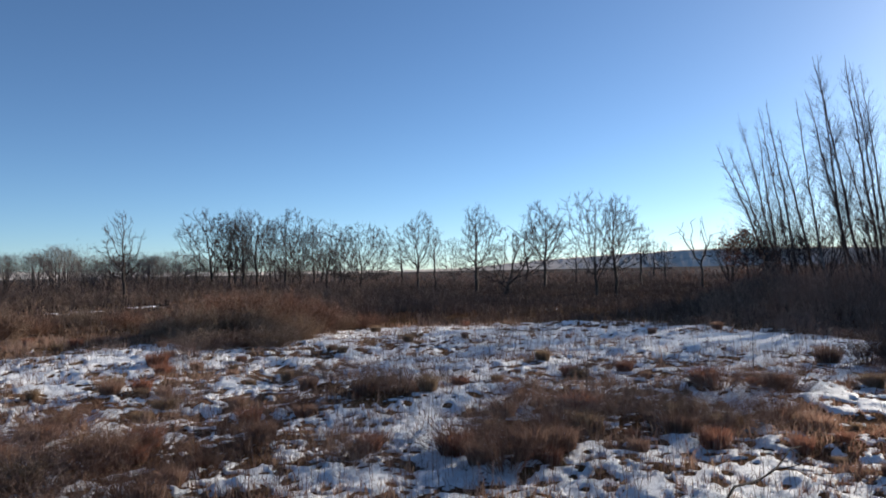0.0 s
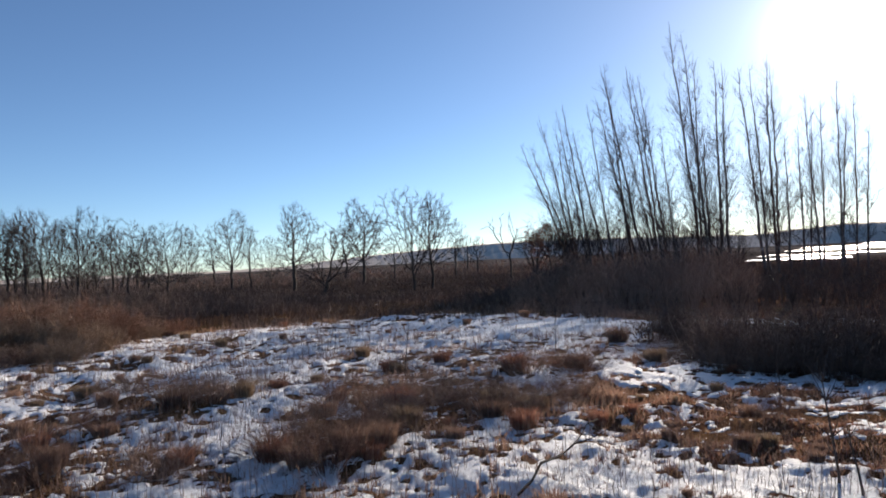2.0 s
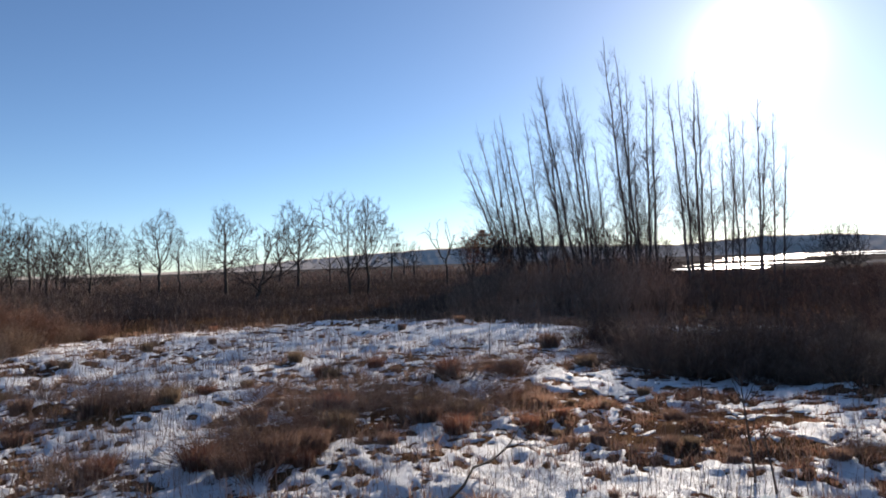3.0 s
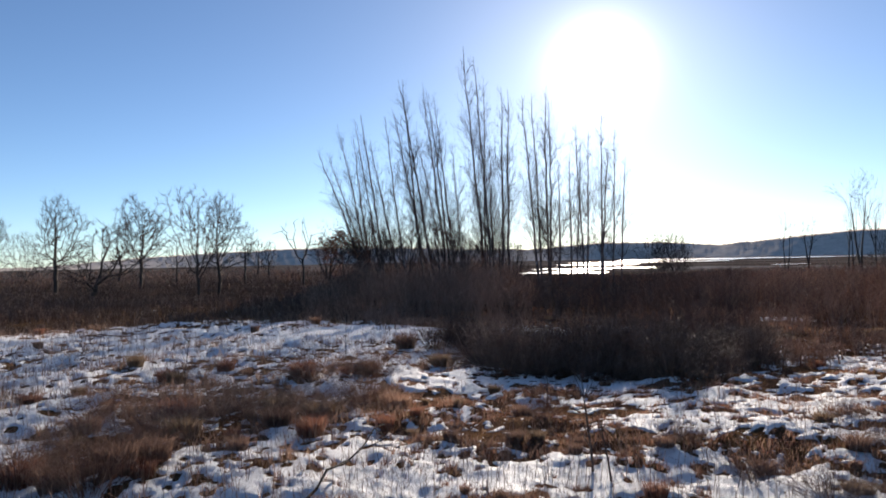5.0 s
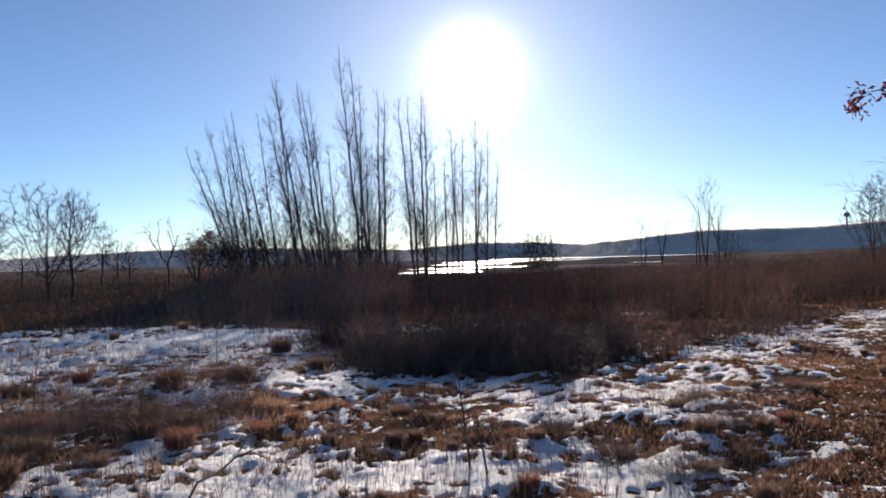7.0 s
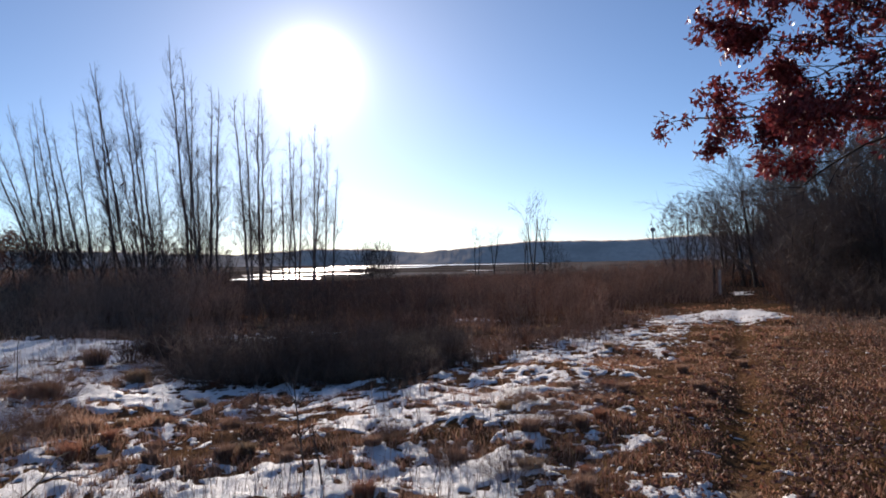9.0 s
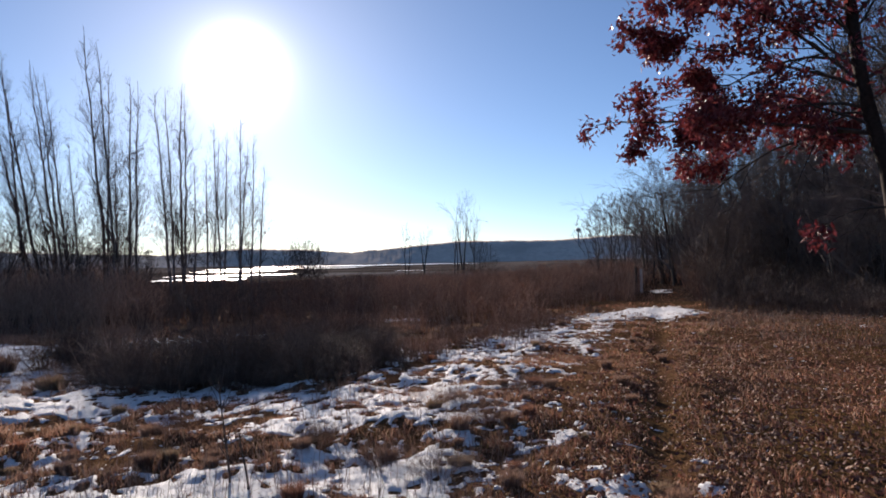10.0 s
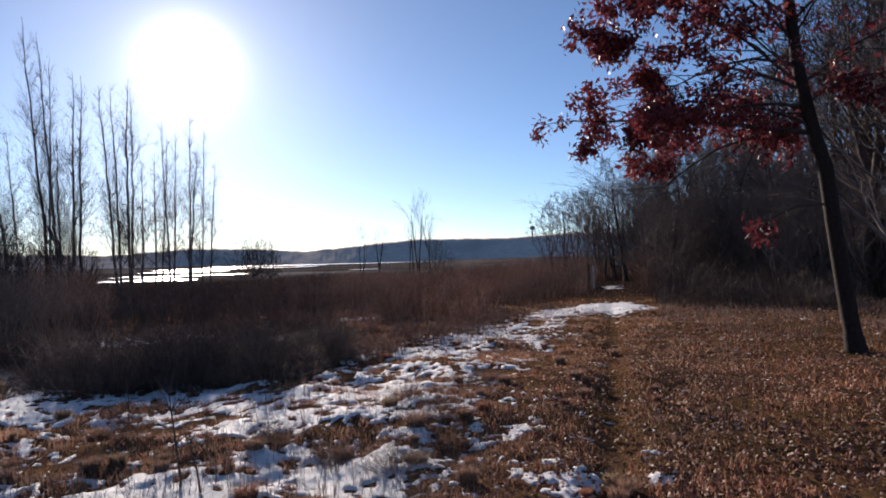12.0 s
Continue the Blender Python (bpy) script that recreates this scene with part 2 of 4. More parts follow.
def tube(heap, pts, radii, sides=5):
    pts, radii = np.asarray(pts, float), np.asarray(radii, float)
    n = len(pts)
    d = np.gradient(pts, axis=0)
    u, w = across(d)
    for k in range(1, n):
        if np.dot(u[k], u[k - 1]) < 0:
            u[k], w[k] = -u[k], -w[k]
    ang = np.arange(sides) * 2 * math.pi / sides
    v = (pts[:, None] + (u[:, None] * np.cos(ang)[None, :, None] + w[:, None] * np.sin(ang)[None, :, None]) * radii[:, None, None]).reshape(-1, 3)
    f = []
    for k in range(n - 1):
        for i in range(sides):
            j = (i + 1) % sides
            a, b, c, e = k * sides + i, k * sides + j, (k + 1) * sides + j, (k + 1) * sides + i
            f += [(a, b, c), (a, c, e)]
    heap.add(v, f)


def thing(name, label, category, group="", m=None):
    e = new(name)
    e.empty_display_size = 0.2
    tagged(e, label, category, group)
    if m is not None:
        e.matrix_basis = m
    return e


def part(name, me, parent, label=""):
    o = new(name, me)
    o.parent = parent
    if label:
        o["label"] = label
    return o


# ---- lie of the land ----
def bearing(x, y):
    return np.degrees(np.arctan2(x, y)), np.hypot(x, y)


def rut(x, y):
    """1 on the narrow trodden line of the trail, 0 off it."""
    a = radians(80.4)
    return np.exp(-((x * math.cos(a) - y * math.sin(a)) / 0.2) ** 2) * (x > 0)


def ground_z(x, y):
    x, y = np.asarray(x, float), np.asarray(y, float)
    b, d = bearing(x, y)
    near = np.clip(1.3 - d / 45, 0, 1)
    trail = np.clip((b - 66) / 8, 0, 1)
    z = near * (0.07 * fbm(x, y, 0.45, 3, 3) + (0.05 - 0.035 * trail) * fbm(x, y, 1.9, 3, 11) * np.clip(d / 4, 0, 1))
    z = z - 0.055 * rut(x, y) * np.clip((d - 1) / 2, 0, 1) * np.clip((24 - d) / 4, 0, 1)
    basin = np.clip((d - 55) / 25, 0, 1) * np.clip((b - 30) / 6, 0, 1) * np.clip((76 - b) / 8, 0, 1)
    return z - 0.9 * basin + np.where(d > 60, 0.12 * fbm(x, y, 0.05, 2, 5), 0)


# bearing, distance, half width across, half depth, strength: drifts and bare places
DRIFTS = [(20, 5.0, 1.0, 0.4, 0.35), (28, 5.0, 1.0, 0.4, 0.35), (34, 4.9, 0.8, 0.35, 0.4), (24, 6.2, 0.8, 0.4, 0.3), (40, 5.2, 0.7, 0.3, 0.3), (61, 5.6, 0.5, 0.35, 0.4), (63.5, 6.8, 0.4, 0.4, 0.35), (54, 5.3, 0.5, 0.4, 0.35), (50, 5.0, 0.8, 0.35, 0.35), (57, 6.8, 0.6, 0.35, 0.3), (47, 6.7, 0.9, 0.4, 0.3), (44, 5.0, 0.6, 0.3, 0.3), (51, 7.6, 1.0, 0.4, 0.25), (15, 14, 4.5, 3, 0.45), (-26, 14, 2.6, 1.6, 0.5), (-6, 5.1, 1.1, 0.5, 0.5), (24, 5.5, 1.5, 0.5, 0.55),
          (30, 9.6, 1.3, 1.0, 0.35), (36, 8.9, 0.9, 0.4, 0.3), (48, 5.4, 0.9, 0.4, 0.45), (52, 8.3, 0.8, 0.4, 0.35), (56, 5.4, 0.35, 0.35, 0.5),
          (74.6, 12.5, 0.25, 1.3, 0.85), (75.6, 15.8, 0.35, 1.6, 0.95), (76.6, 18.6, 0.45, 1.2, 0.95), (84.0, 5.15, 0.09, 0.16, 2.2), (80.6, 21.4, 1.1, 1.7, 3.0), (81.0, 19.6, 0.8, 0.6, 2.0), (80.4, 33, 0.7, 2.6, 3.0), (71, 6.2, 0.4, 0.5, 0.5), (76, 4.9, 0.3, 0.4, 0.9), (-29, 34, 2.2, 1.6, 1.4), (-24, 38, 3.0, 1.2, 1.3), (-2, 11, 2.5, 1.4, 0.3)]
# the strip of snow that runs up beside the trail, and glints behind the thicket
DRIFTS += [(-11, 5.6, 0.8, 0.4, 0.6), (-2.5, 6.8, 0.4, 0.8, 0.6), (-12, 7.6, 0.6, 0.5, 0.4), (0, 8.2, 0.5, 0.8, 0.5), (50, 6.5, 0.8, 0.8, 0.22), (56, 7.5, 0.7, 0.8, 0.25), (60, 8.8, 0.7, 0.9, 0.3), (64, 10.2, 0.7, 1.0, 0.38), (67.5, 12, 0.6, 1.2, 0.4),
           (71, 15, 0.6, 1.4, 0.5), (37, 15.2, 3.8, 1.1, 2.0), (59, 18.6, 0.9, 0.5, 2.1), (10, 17.5, 5, 1.2, 0.3)]
BARES = [(37, 7.6, 1.3, 0.7, 0.3), (43, 6.2, 0.8, 0.4, 0.25), (58.5, 8.6, 0.8, 0.7, 0.4), (62, 10.5, 0.7, 1.2, 0.35), (38, 5.9, 1.3, 0.7, 0.3), (36, 6.5, 1.0, 0.6, 0.35), (41, 6.9, 0.9, 0.5, 0.2), (-27, 6.6, 1.5, 1.1, 0.5), (-30, 5.2, 1.4, 0.7, 0.5), (6, 6.6, 0.8, 0.9, 0.6), (21, 7.8, 1.1, 0.5, 0.6), (-5, 9, 0.7, 0.5, 0.8),
         (-8, 6.1, 0.35, 0.5, 0.5), (-16, 6.8, 0.4, 0.5, 0.5), (12, 8.3, 0.9, 0.5, 0.6), 
         (-14, 11.5, 1.5, 0.8, 0.5), (58, 6.0, 0.4, 0.4, 0.3)]


def blob(x, y, rows):
    s = 0.0
    for b, d, rt, rr, k in rows:
        c = at(b, d)
        a = radians(b)
        t = (x - c.x) * math.cos(a) - (y - c.y) * math.sin(a)
        r = (x - c.x) * math.sin(a) + (y - c.y) * math.cos(a)
        s = s + k * np.exp(-((t / rt) ** 2 + (r / rr) ** 2))
    return s


def snow_edge(b):
    return np.interp(b, [-45, -32, -20, -10, 0, 17, 27, 33, 36, 52, 57, 62, 69, 76, 110],
                     [15.5, 16, 16.5, 18.5, 19.8, 19.5, 17.5, 13.5, 9.7, 9.1, 10.4, 11.4, 14.5, 20.5, 20])


def snow_mask(x, y):
    """Over 0 where the old snow still lies."""
    b, d = bearing(x, y)
    m = 0.1 + 0.03 * np.clip((d - 9) / 3, 0, 1) * np.clip((30 - b) / 8, 0, 1) - 0.07 * np.clip((b - 26) / 10, 0, 1) + 0.26 * fbm(x, y, 1.0, 2, 31) + 0.34 * fbm(x, y, 2.8, 2, 47) + 0.62 * fbm(x, y, 6.5, 2, 53) + 0.6 * fbm(x, y, 14.0, 2, 59)
    m = m + blob(x, y, DRIFTS) - blob(x, y, BARES)
    m = m - np.clip((d - snow_edge(b)) / np.interp(b, [46, 54, 72, 76], [1.2, 4.5, 4.5, 1.2]), 0, 1) * 1.3
    right = np.interp(d, [4, 5, 7.6, 14, 20], [58, 61, 67, 71, 77])
    m = m - 0.9 * np.clip((-95 - b) / 45, 0, 1)
    return m - 0.75 * np.clip((b - right) / 7, 0, 1) - 0.35 * np.clip((b - 74) / 6, 0, 1)


def polar(bs, ds):
    B, D = np.meshgrid(np.radians(bs), ds)
    return np.sin(B) * D, np.cos(B) * D


def sheet(x, y, z, closed=False):
    rows, cols = x.shape
    v = np.stack([x, y, z], -1).reshape(-1, 3)
    i, j = np.meshgrid(np.arange(rows - 1), np.arange(cols if closed else cols - 1), indexing="ij")
    k = (j + 1) % cols
    f = np.stack([i * cols + j, (i + 1) * cols + j, (i + 1) * cols + k, i * cols + k], -1).reshape(-1, 4)
    return v, f


def build_land():
    bs = np.concatenate([np.arange(-45, 112, 0.3), np.arange(112, 315, 7.0)])
    ds = np.concatenate([[0.0, 0.4, 0.8, 1.2, 1.6, 2.0, 2.4, 2.85], np.geomspace(3.3, 22, 115), np.geomspace(23, 120, 44), np.geomspace(135, 4200, 26)])
    x, y = polar(bs, ds)
    v, f = sheet(x, y, ground_z(x, y), True)
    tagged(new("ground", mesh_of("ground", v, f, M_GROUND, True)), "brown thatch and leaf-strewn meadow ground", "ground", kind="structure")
    x, y = polar(np.concatenate([np.arange(-170, -45, 0.8), np.arange(-45, 108, 0.2)]), np.concatenate([np.linspace(0.7, 3.15, 40), np.geomspace(3.2, 22, 285), np.geomspace(22.3, 42, 40)]))
    m = snow_mask(x, y)
    puff = 0.009 * fbm(x, y, 3.2, 3, 71) + 0.007 * fbm(x, y, 9, 3, 73)
    z = ground_z(x, y) + np.where(m > 0, 0.006 + 0.013 * np.interp(bearing(x, y)[0], [24, 40], [1.0, 0.6]) * np.tanh(m * 1.6) + puff * np.clip(m * 3, 0, 1), 0.006 + m * 0.22)
    v, f = sheet(x, y, z)
    keep = (m.reshape(-1)[f] > -0.12).any(1)
    used = np.unique(f[keep])
    again = np.zeros(len(v), int)
    again[used] = np.arange(len(used))
    tagged(new("snow", mesh_of("snow", v[used], again[f[keep]], M_SNOW, True)), "thin patchy old snow melting between the tussocks", "snow", kind="structure")


build_land()


def build_lake():
    """Two arms of ice in the marsh with ragged shores that taper to points."""
    for near_d, far_d, lo, hi, seed in ((96, 108, 39.0, 46.5, 1), (128, 144, 40.0, 50.5, 4), (195, 213, 42, 49.0, 6), (265, 310, 43, 56, 8), (390, 520, 47, 66, 2), (150, 158, 58.4, 61.2, 3)):
        b, k = np.meshgrid(np.arange(lo, hi, 0.1), np.linspace(-1, 1, 22))
        s = (b - lo) / (hi - lo)
        half = np.sin(np.clip(s, 0, 1) * math.pi) ** 0.45 * np.clip(1 + 0.45 * fbm(b, 0 * b, 0.9, 4, seed), 0.15, 2)
        d = np.exp((math.log(near_d) + math.log(far_d)) / 2 + k * half * math.log(far_d / near_d) / 2 + 0.05 * fbm(b, 0 * b + 9, 0.7, 3, seed + 7))
        x, y = np.sin(np.radians(b)) * d, np.cos(np.radians(b)) * d
        v, f = sheet(x, y, np.full_like(x, -0.52))
        tagged(new("lake", mesh_of("lake", v, f, M_ICE, True)), "frozen lake arm glaring under the low sun", "lake", kind="structure")


build_lake()


def build_hills():
    """Low wooded ridges that close the view all round."""
    bs = np.arange(-180, 180, 0.12)
    el = np.interp(bs, [-180, -60, -20, -4, 2, 8, 14, 20, 26, 40, 46, 50, 55, 58, 64, 72, 78, 90, 120, 180],
                   [1.0, 1.0, 0.3, 0.15, 0.25, 0.75, 1.1, 1.35, 1.4, 0.9, 1.35, 1.25, 0.95, 1.2, 1.75, 1.7, 2.0, 1.8, 1.2, 1.0])
    rows = np.array([0, 0.1, 0.22, 0.35, 0.5, 0.65, 0.8, 0.92, 1.0, 1.05])
    b, k = np.meshgrid(bs, rows)
    d = 800 + 80 * k
    top = (EYE + 880 * np.tan(np.radians(el)))[None] * np.clip(k, 0, 1)
    rough = fbm(b * 2.2, k * 9, 1.0, 4, 91) * 0.6 + fbm(b * 7, k * 23, 1.0, 2, 95) * 0.4
    z = np.where(k > 1.0, -3, -1.5 + top + rough * np.clip(k * 4, 0, 1))
    v, f = sheet(np.sin(np.radians(b)) * d, np.cos(np.radians(b)) * d, z, True)
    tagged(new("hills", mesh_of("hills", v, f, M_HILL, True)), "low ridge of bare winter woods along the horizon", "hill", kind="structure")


build_hills()


# ---- trees ----
def wander(rng, p, d, length, segs, bend, lift):
    pts = [np.array(p, float)]
    d = np.array(d, float)
    for _ in range(segs):
        d = d + rng.normal(0, bend, 3) + np.array([0, 0, lift])
        d /= np.linalg.norm(d)
        pts.append(pts[-1] + d * length / segs)
    return pts, d


def side_way(rng, d, angle):
    u, w = across(np.array(d)[None])
    a = rng.uniform(0, 6.283)
    s = u[0] * math.cos(a) + w[0] * math.sin(a)
    return np.array(d) * math.cos(angle) + s * math.sin(angle)


def branch(rng, heap, p, d, length, r, level, spec, tips=None):
    segs = max(2, spec.get("segs", 4) - level)
    pts, end = wander(rng, p, d, length, segs, spec["bend"], spec["lift"])
    radii = np.linspace(r, r * (0.35 if level < spec["levels"] else 0.15), segs + 1)
    tube(heap, pts, radii, 4 if level < 2 else 3)
    if level >= spec["levels"]:
        if tips is not None:
            tips.append((pts[-1], end))
            tips.append((pts[len(pts) // 2], end))
        return
    n = spec["kids"][level]
    for i in range(n):
        s = rng.uniform(spec.get("start", 0.3), 1.0) if i else 1.0
        q = s * segs
        k = min(int(q), segs - 1)
        o = pts[k] + (pts[k + 1] - pts[k]) * (q - k)
        way = side_way(rng, (pts[k + 1] - pts[k]) / np.linalg.norm(pts[k + 1] - pts[k]), rng.uniform(*spec["angle"]))
        if "flat" in spec:
            way = way * np.array([1, 1, spec["flat"]])
            way /= np.linalg.norm(way)
        branch(rng, heap, o, way, length * rng.uniform(*spec["short"]), max(radii[k] * 0.55, spec["thin"]), level + 1, spec, tips)


def crown_points(rng, n, shape, bottom, wide, shift=(0.0, 0.0)):
    """Scattered places inside a crown 1 high: shape gives the half width at each height of it."""
    u = rng.uniform(0, 1, n)
    z = bottom + (1 - bottom) * u
    r = wide * np.interp(u, *shape) * np.sqrt(rng.uniform(0.02, 1, n))
    a = rng.uniform(0, 6.283, n)
    key = int(rng.integers(1, 9999))
    r = r * (1 + 0.45 * fbm(a * 1.3, u * 3.0, 1.0, 2, key))
    z = z - 0.2 * u * np.clip(fbm(a * 1.1, 0 * a, 1.0, 2, key + 5) + 0.35, 0, 1)
    return np.stack([r * np.cos(a) + shift[0] * u, r * np.sin(a) + shift[1] * u, z], 1)


def grown_meshes(seed, points, stem, mat_trunk, mat_crown, base=0.018, step=0.018, thin=0.0013, kill=0.022, reach=0.4, rounds=70, lift=0.16, fine=3):
    """A bare tree grown limb by limb into the places of its crown; stem: the first part of the trunk."""
    rng = np.random.default_rng(seed)
    pos, parent = [np.array(p, float) for p in stem], list(range(-1, len(stem) - 1))
    live = points.copy()
    for _ in range(rounds):
        if len(live) == 0:
            break
        p = np.array(pos)
        d2 = (live ** 2).sum(1)[:, None] + (p ** 2).sum(1)[None] - 2 * live @ p.T
        near = d2.argmin(1)
        dist = np.sqrt(np.maximum(d2[np.arange(len(live)), near], 1e-12))
        pull = np.zeros_like(p)
        ok = dist < reach
        np.add.at(pull, near[ok], (live[ok] - p[near[ok]]) / dist[ok][:, None])
        grow = np.unique(near[ok])
        if len(grow) == 0:
            break
        way = pull[grow] / np.maximum(np.linalg.norm(pull[grow], axis=1, keepdims=True), 1e-6) + rng.normal(0, 0.16, (len(grow), 3)) + np.array([0, 0, lift])
        tips = p[grow] + way / np.linalg.norm(way, axis=1, keepdims=True) * step
        pos += list(tips)
        parent += list(grow)
        gone = ((live[:, None] - tips[None]) ** 2).sum(2).min(1) < kill ** 2
        live = live[~gone]
    p, parent = np.array(pos), np.array(parent)
    flow = np.zeros(len(p))
    ends = np.ones(len(p), bool)
    ends[parent[1:]] = False
    flow[ends] = 1.0
    for k in range(len(p) - 1, 0, -1):
        flow[parent[k]] += flow[k]
    r = np.maximum(base * (flow / flow.max()) ** 0.49, thin)
    trunk, crown = Heap(), Heap()
    kid = np.arange(1, len(p))
    for heap, mask, sides in ((trunk, r[kid] >= base * 0.3, 6), (crown, r[kid] < base * 0.3, 3)):
        k = kid[mask]
        a, b = p[parent[k]], p[k]
        u, w = across(b - a)
        ang = np.arange(sides) * 2 * math.pi / sides
        ring = u[:, None] * np.cos(ang)[None, :, None] + w[:, None] * np.sin(ang)[None, :, None]
        ra = np.minimum(r[parent[k]], r[k] * 1.5)
        v = np.concatenate([a[:, None] + ring * ra[:, None, None], b[:, None] + ring * r[k][:, None, None]], 1).reshape(-1, 3)
        f = [t for i in range(sides) for t in ((i, (i + 1) % sides, sides + (i + 1) % sides), (i, sides + (i + 1) % sides, sides + i))]
        heap.add(v, (np.array(f)[None] + 2 * sides * np.arange(len(k))[:, None, None]).reshape(-1, 3))
    slim = np.flatnonzero(r < thin * 2.2)
    o = np.repeat(p[slim], fine, 0)
    along = np.repeat(p[slim] - p[parent[slim]], fine, 0) / step
    out = o - np.array([p[:, 0].mean(), p[:, 1].mean(), 0.3])
    out /= np.linalg.norm(out, axis=1, keepdims=True)
    way = along * 0.5 + out * 0.7 + rng.normal(0, 0.4, o.shape) + np.array([0, 0, 0.2])
    tip = o + way * rng.uniform(0.6, 2.6, (len(o), 1)) * step
    spines(crown, o, tip, thin * 0.75)
    return trunk.mesh("trunk", mat_trunk, True), crown.mesh("crown", mat_crown)


def straight_stem(rng, top, n, bend=0.004, lean=(0.0, 0.0)):
    z = np.linspace(-0.015, top, n)
    w = np.cumsum(rng.normal(0, bend, (n, 2)), 0)
    return [(w[k, 0] + lean[0] * z[k], w[k, 1] + lean[1] * z[k], z[k]) for k in range(n)]


FAN = ([0, 0.15, 0.45, 0.75, 0.9, 1.0], [0.25, 0.45, 0.85, 1.0, 0.75, 0.3])
DOME = ([0, 0.1, 0.35, 0.65, 0.88, 1.0], [0.45, 0.85, 1.0, 0.9, 0.6, 0.2])
COLUMN = ([0, 0.15, 0.4, 0.7, 0.9, 1.0], [0.5, 0.9, 1.0, 0.75, 0.42, 0.12])


def bare_tree(seed, shape, bottom, wide, fork_at, n=800, shift=(0.0, 0.0), lean=(0.0, 0.0), mat=None, base=0.017, **more):
    rng = np.random.default_rng(seed + 1000)
    return grown_meshes(seed, crown_points(rng, n, shape, bottom, wide, shift), straight_stem(rng, fork_at, 9, 0.006, lean), M_BARK, mat or M_TWIG, base, **more)


def birch_meshes(seed, lean_curve):
    """A slender birch 12 m high: one stem to the top and a net of fine ascending twigs."""
    rng = np.random.default_rng(seed)
    trunk, crown = Heap(), Heap()
    n = 24
    z = np.linspace(0, 1, n + 1)
    w = np.cumsum(rng.normal(0, 0.022, (n + 1, 2)), 0)
    pts = np.stack([w[:, 0] + lean_curve * z ** 2, w[:, 1], z * 12.0], 1)
    pts[0, :2] = 0
    tube(trunk, pts, 0.076 * (1 - z) ** 0.85 + 0.007, 7)
    spec = dict(bend=0.07, lift=0.07, levels=2, kids=(6, 4), angle=(0.35, 0.85), short=(0.3, 0.62), thin=0.0038, start=0.2)
    for k in range(84):
        f = rng.uniform(0.14, 0.97)
        i = int(f * n)
        a, tilt = rng.uniform(0, 6.283), rng.uniform(0.35, 0.8)
        d = np.array([math.cos(a) * math.sin(tilt), math.sin(a) * math.sin(tilt), math.cos(tilt)])
        spec["kids"] = (6, 4) if f < 0.5 else (5, 3) if f < 0.72 else (3, 2)
        branch(rng, crown, pts[i], d, 0.28 + 2.4 * (1 - f) ** 0.8 * rng.uniform(0.35, 1), 0.006 + 0.008 * (1 - f), 0, spec)
    return trunk.mesh("trunk", M_BIRCH, True), crown.mesh("crown", M_FINE)


BIRCHES = [birch_meshes(100 + k, c) for k, c in enumerate((-0.3, 0.2, -0.5, 0.1, 0.3))]
# base bearing, top bearing, top elevation, distance: three clumps of the grove
LEANING = [(26.87, 22.35, 9.25, 31.3), (27.01, 23.26, 8.81, 31.9), (26.84, 24.16, 11.12, 34.2), (26.80, 25.26, 10.23, 33.3), (27.88, 25.98, 12.07, 31.4), (27.63, 25.14, 11.73, 32.7), (29.13, 26.80, 9.79, 32.9), (29.74, 27.96, 12.11, 31.6)]
MIDDLE = [(31.24, 29.42, 15.07, 32.9), (32.28, 29.17, 14.62, 33.7), (31.80, 28.44, 12.34, 36.5), (33.00, 31.42, 14.64, 35.4), (33.34, 31.89, 13.96, 33.0), (33.90, 32.51, 13.51, 34.7), (33.09, 30.80, 10.98, 34.9), (34.49, 33.57, 9.81, 33.3), (36.12, 34.86, 17.40, 36.2), (36.68, 35.67, 16.42, 33.1), (36.25, 36.13, 14.62, 34.5), (37.49, 37.94, 13.90, 35.1), (38.26, 38.13, 13.67, 34.7), (36.94, 36.78, 9.54, 35.4)]
UPRIGHT = [(40.67, 39.80, 13.40, 38.9), (41.13, 40.33, 13.61, 39.7), (41.67, 41.10, 13.81, 42.5), (41.59, 41.75, 13.10, 41.4), (42.42, 42.63, 7.99, 39.0), (43.36, 43.58, 8.43, 40.7), (43.80, 43.93, 9.81, 40.9), (44.43, 44.41, 10.94, 39.3), (44.66, 45.01, 10.46, 42.2), (45.81, 45.92, 11.78, 39.1), (46.73, 47.19, 10.13, 40.5), (47.32, 48.30, 8.01, 41.1), (45.89, 46.39, 9.71, 40.7)]


def grove():
    rng = np.random.default_rng(5)
    for k, (b0, b1, el, d) in enumerate(LEANING + MIDDLE + UPRIGHT):
        foot = at(b0, d)
        foot.z = float(ground_z(foot.x, foot.y)) - 0.1
        head = at(b1, d + rng.uniform(-0.8, 0.8), EYE + d * math.tan(radians(el)))
        way = head - foot
        size = way.length / 11.75
        turn = Vector((0, 0, 1)).rotation_difference(way).to_matrix().to_4x4()
        fat = rng.uniform(0.85, 1.15) * max(size, 0.75)
        m = Matrix.Translation(foot) @ turn @ Matrix.Rotation(rng.uniform(0, 6.28), 4, "Z") @ Matrix.Diagonal((fat, fat, size, 1))
        t, c = BIRCHES[int(rng.integers(len(BIRCHES)))]
        lean = "leaning" if abs(b1 - b0) > 1.2 else "upright"
        e = thing("birch_tree", f"slender {lean} bare birch with fine twigs, in the grove", "tree", "birches of the grove", m)
        part("trunk", t, e), part("crown", c, e, "fine bare twigs")


grove()


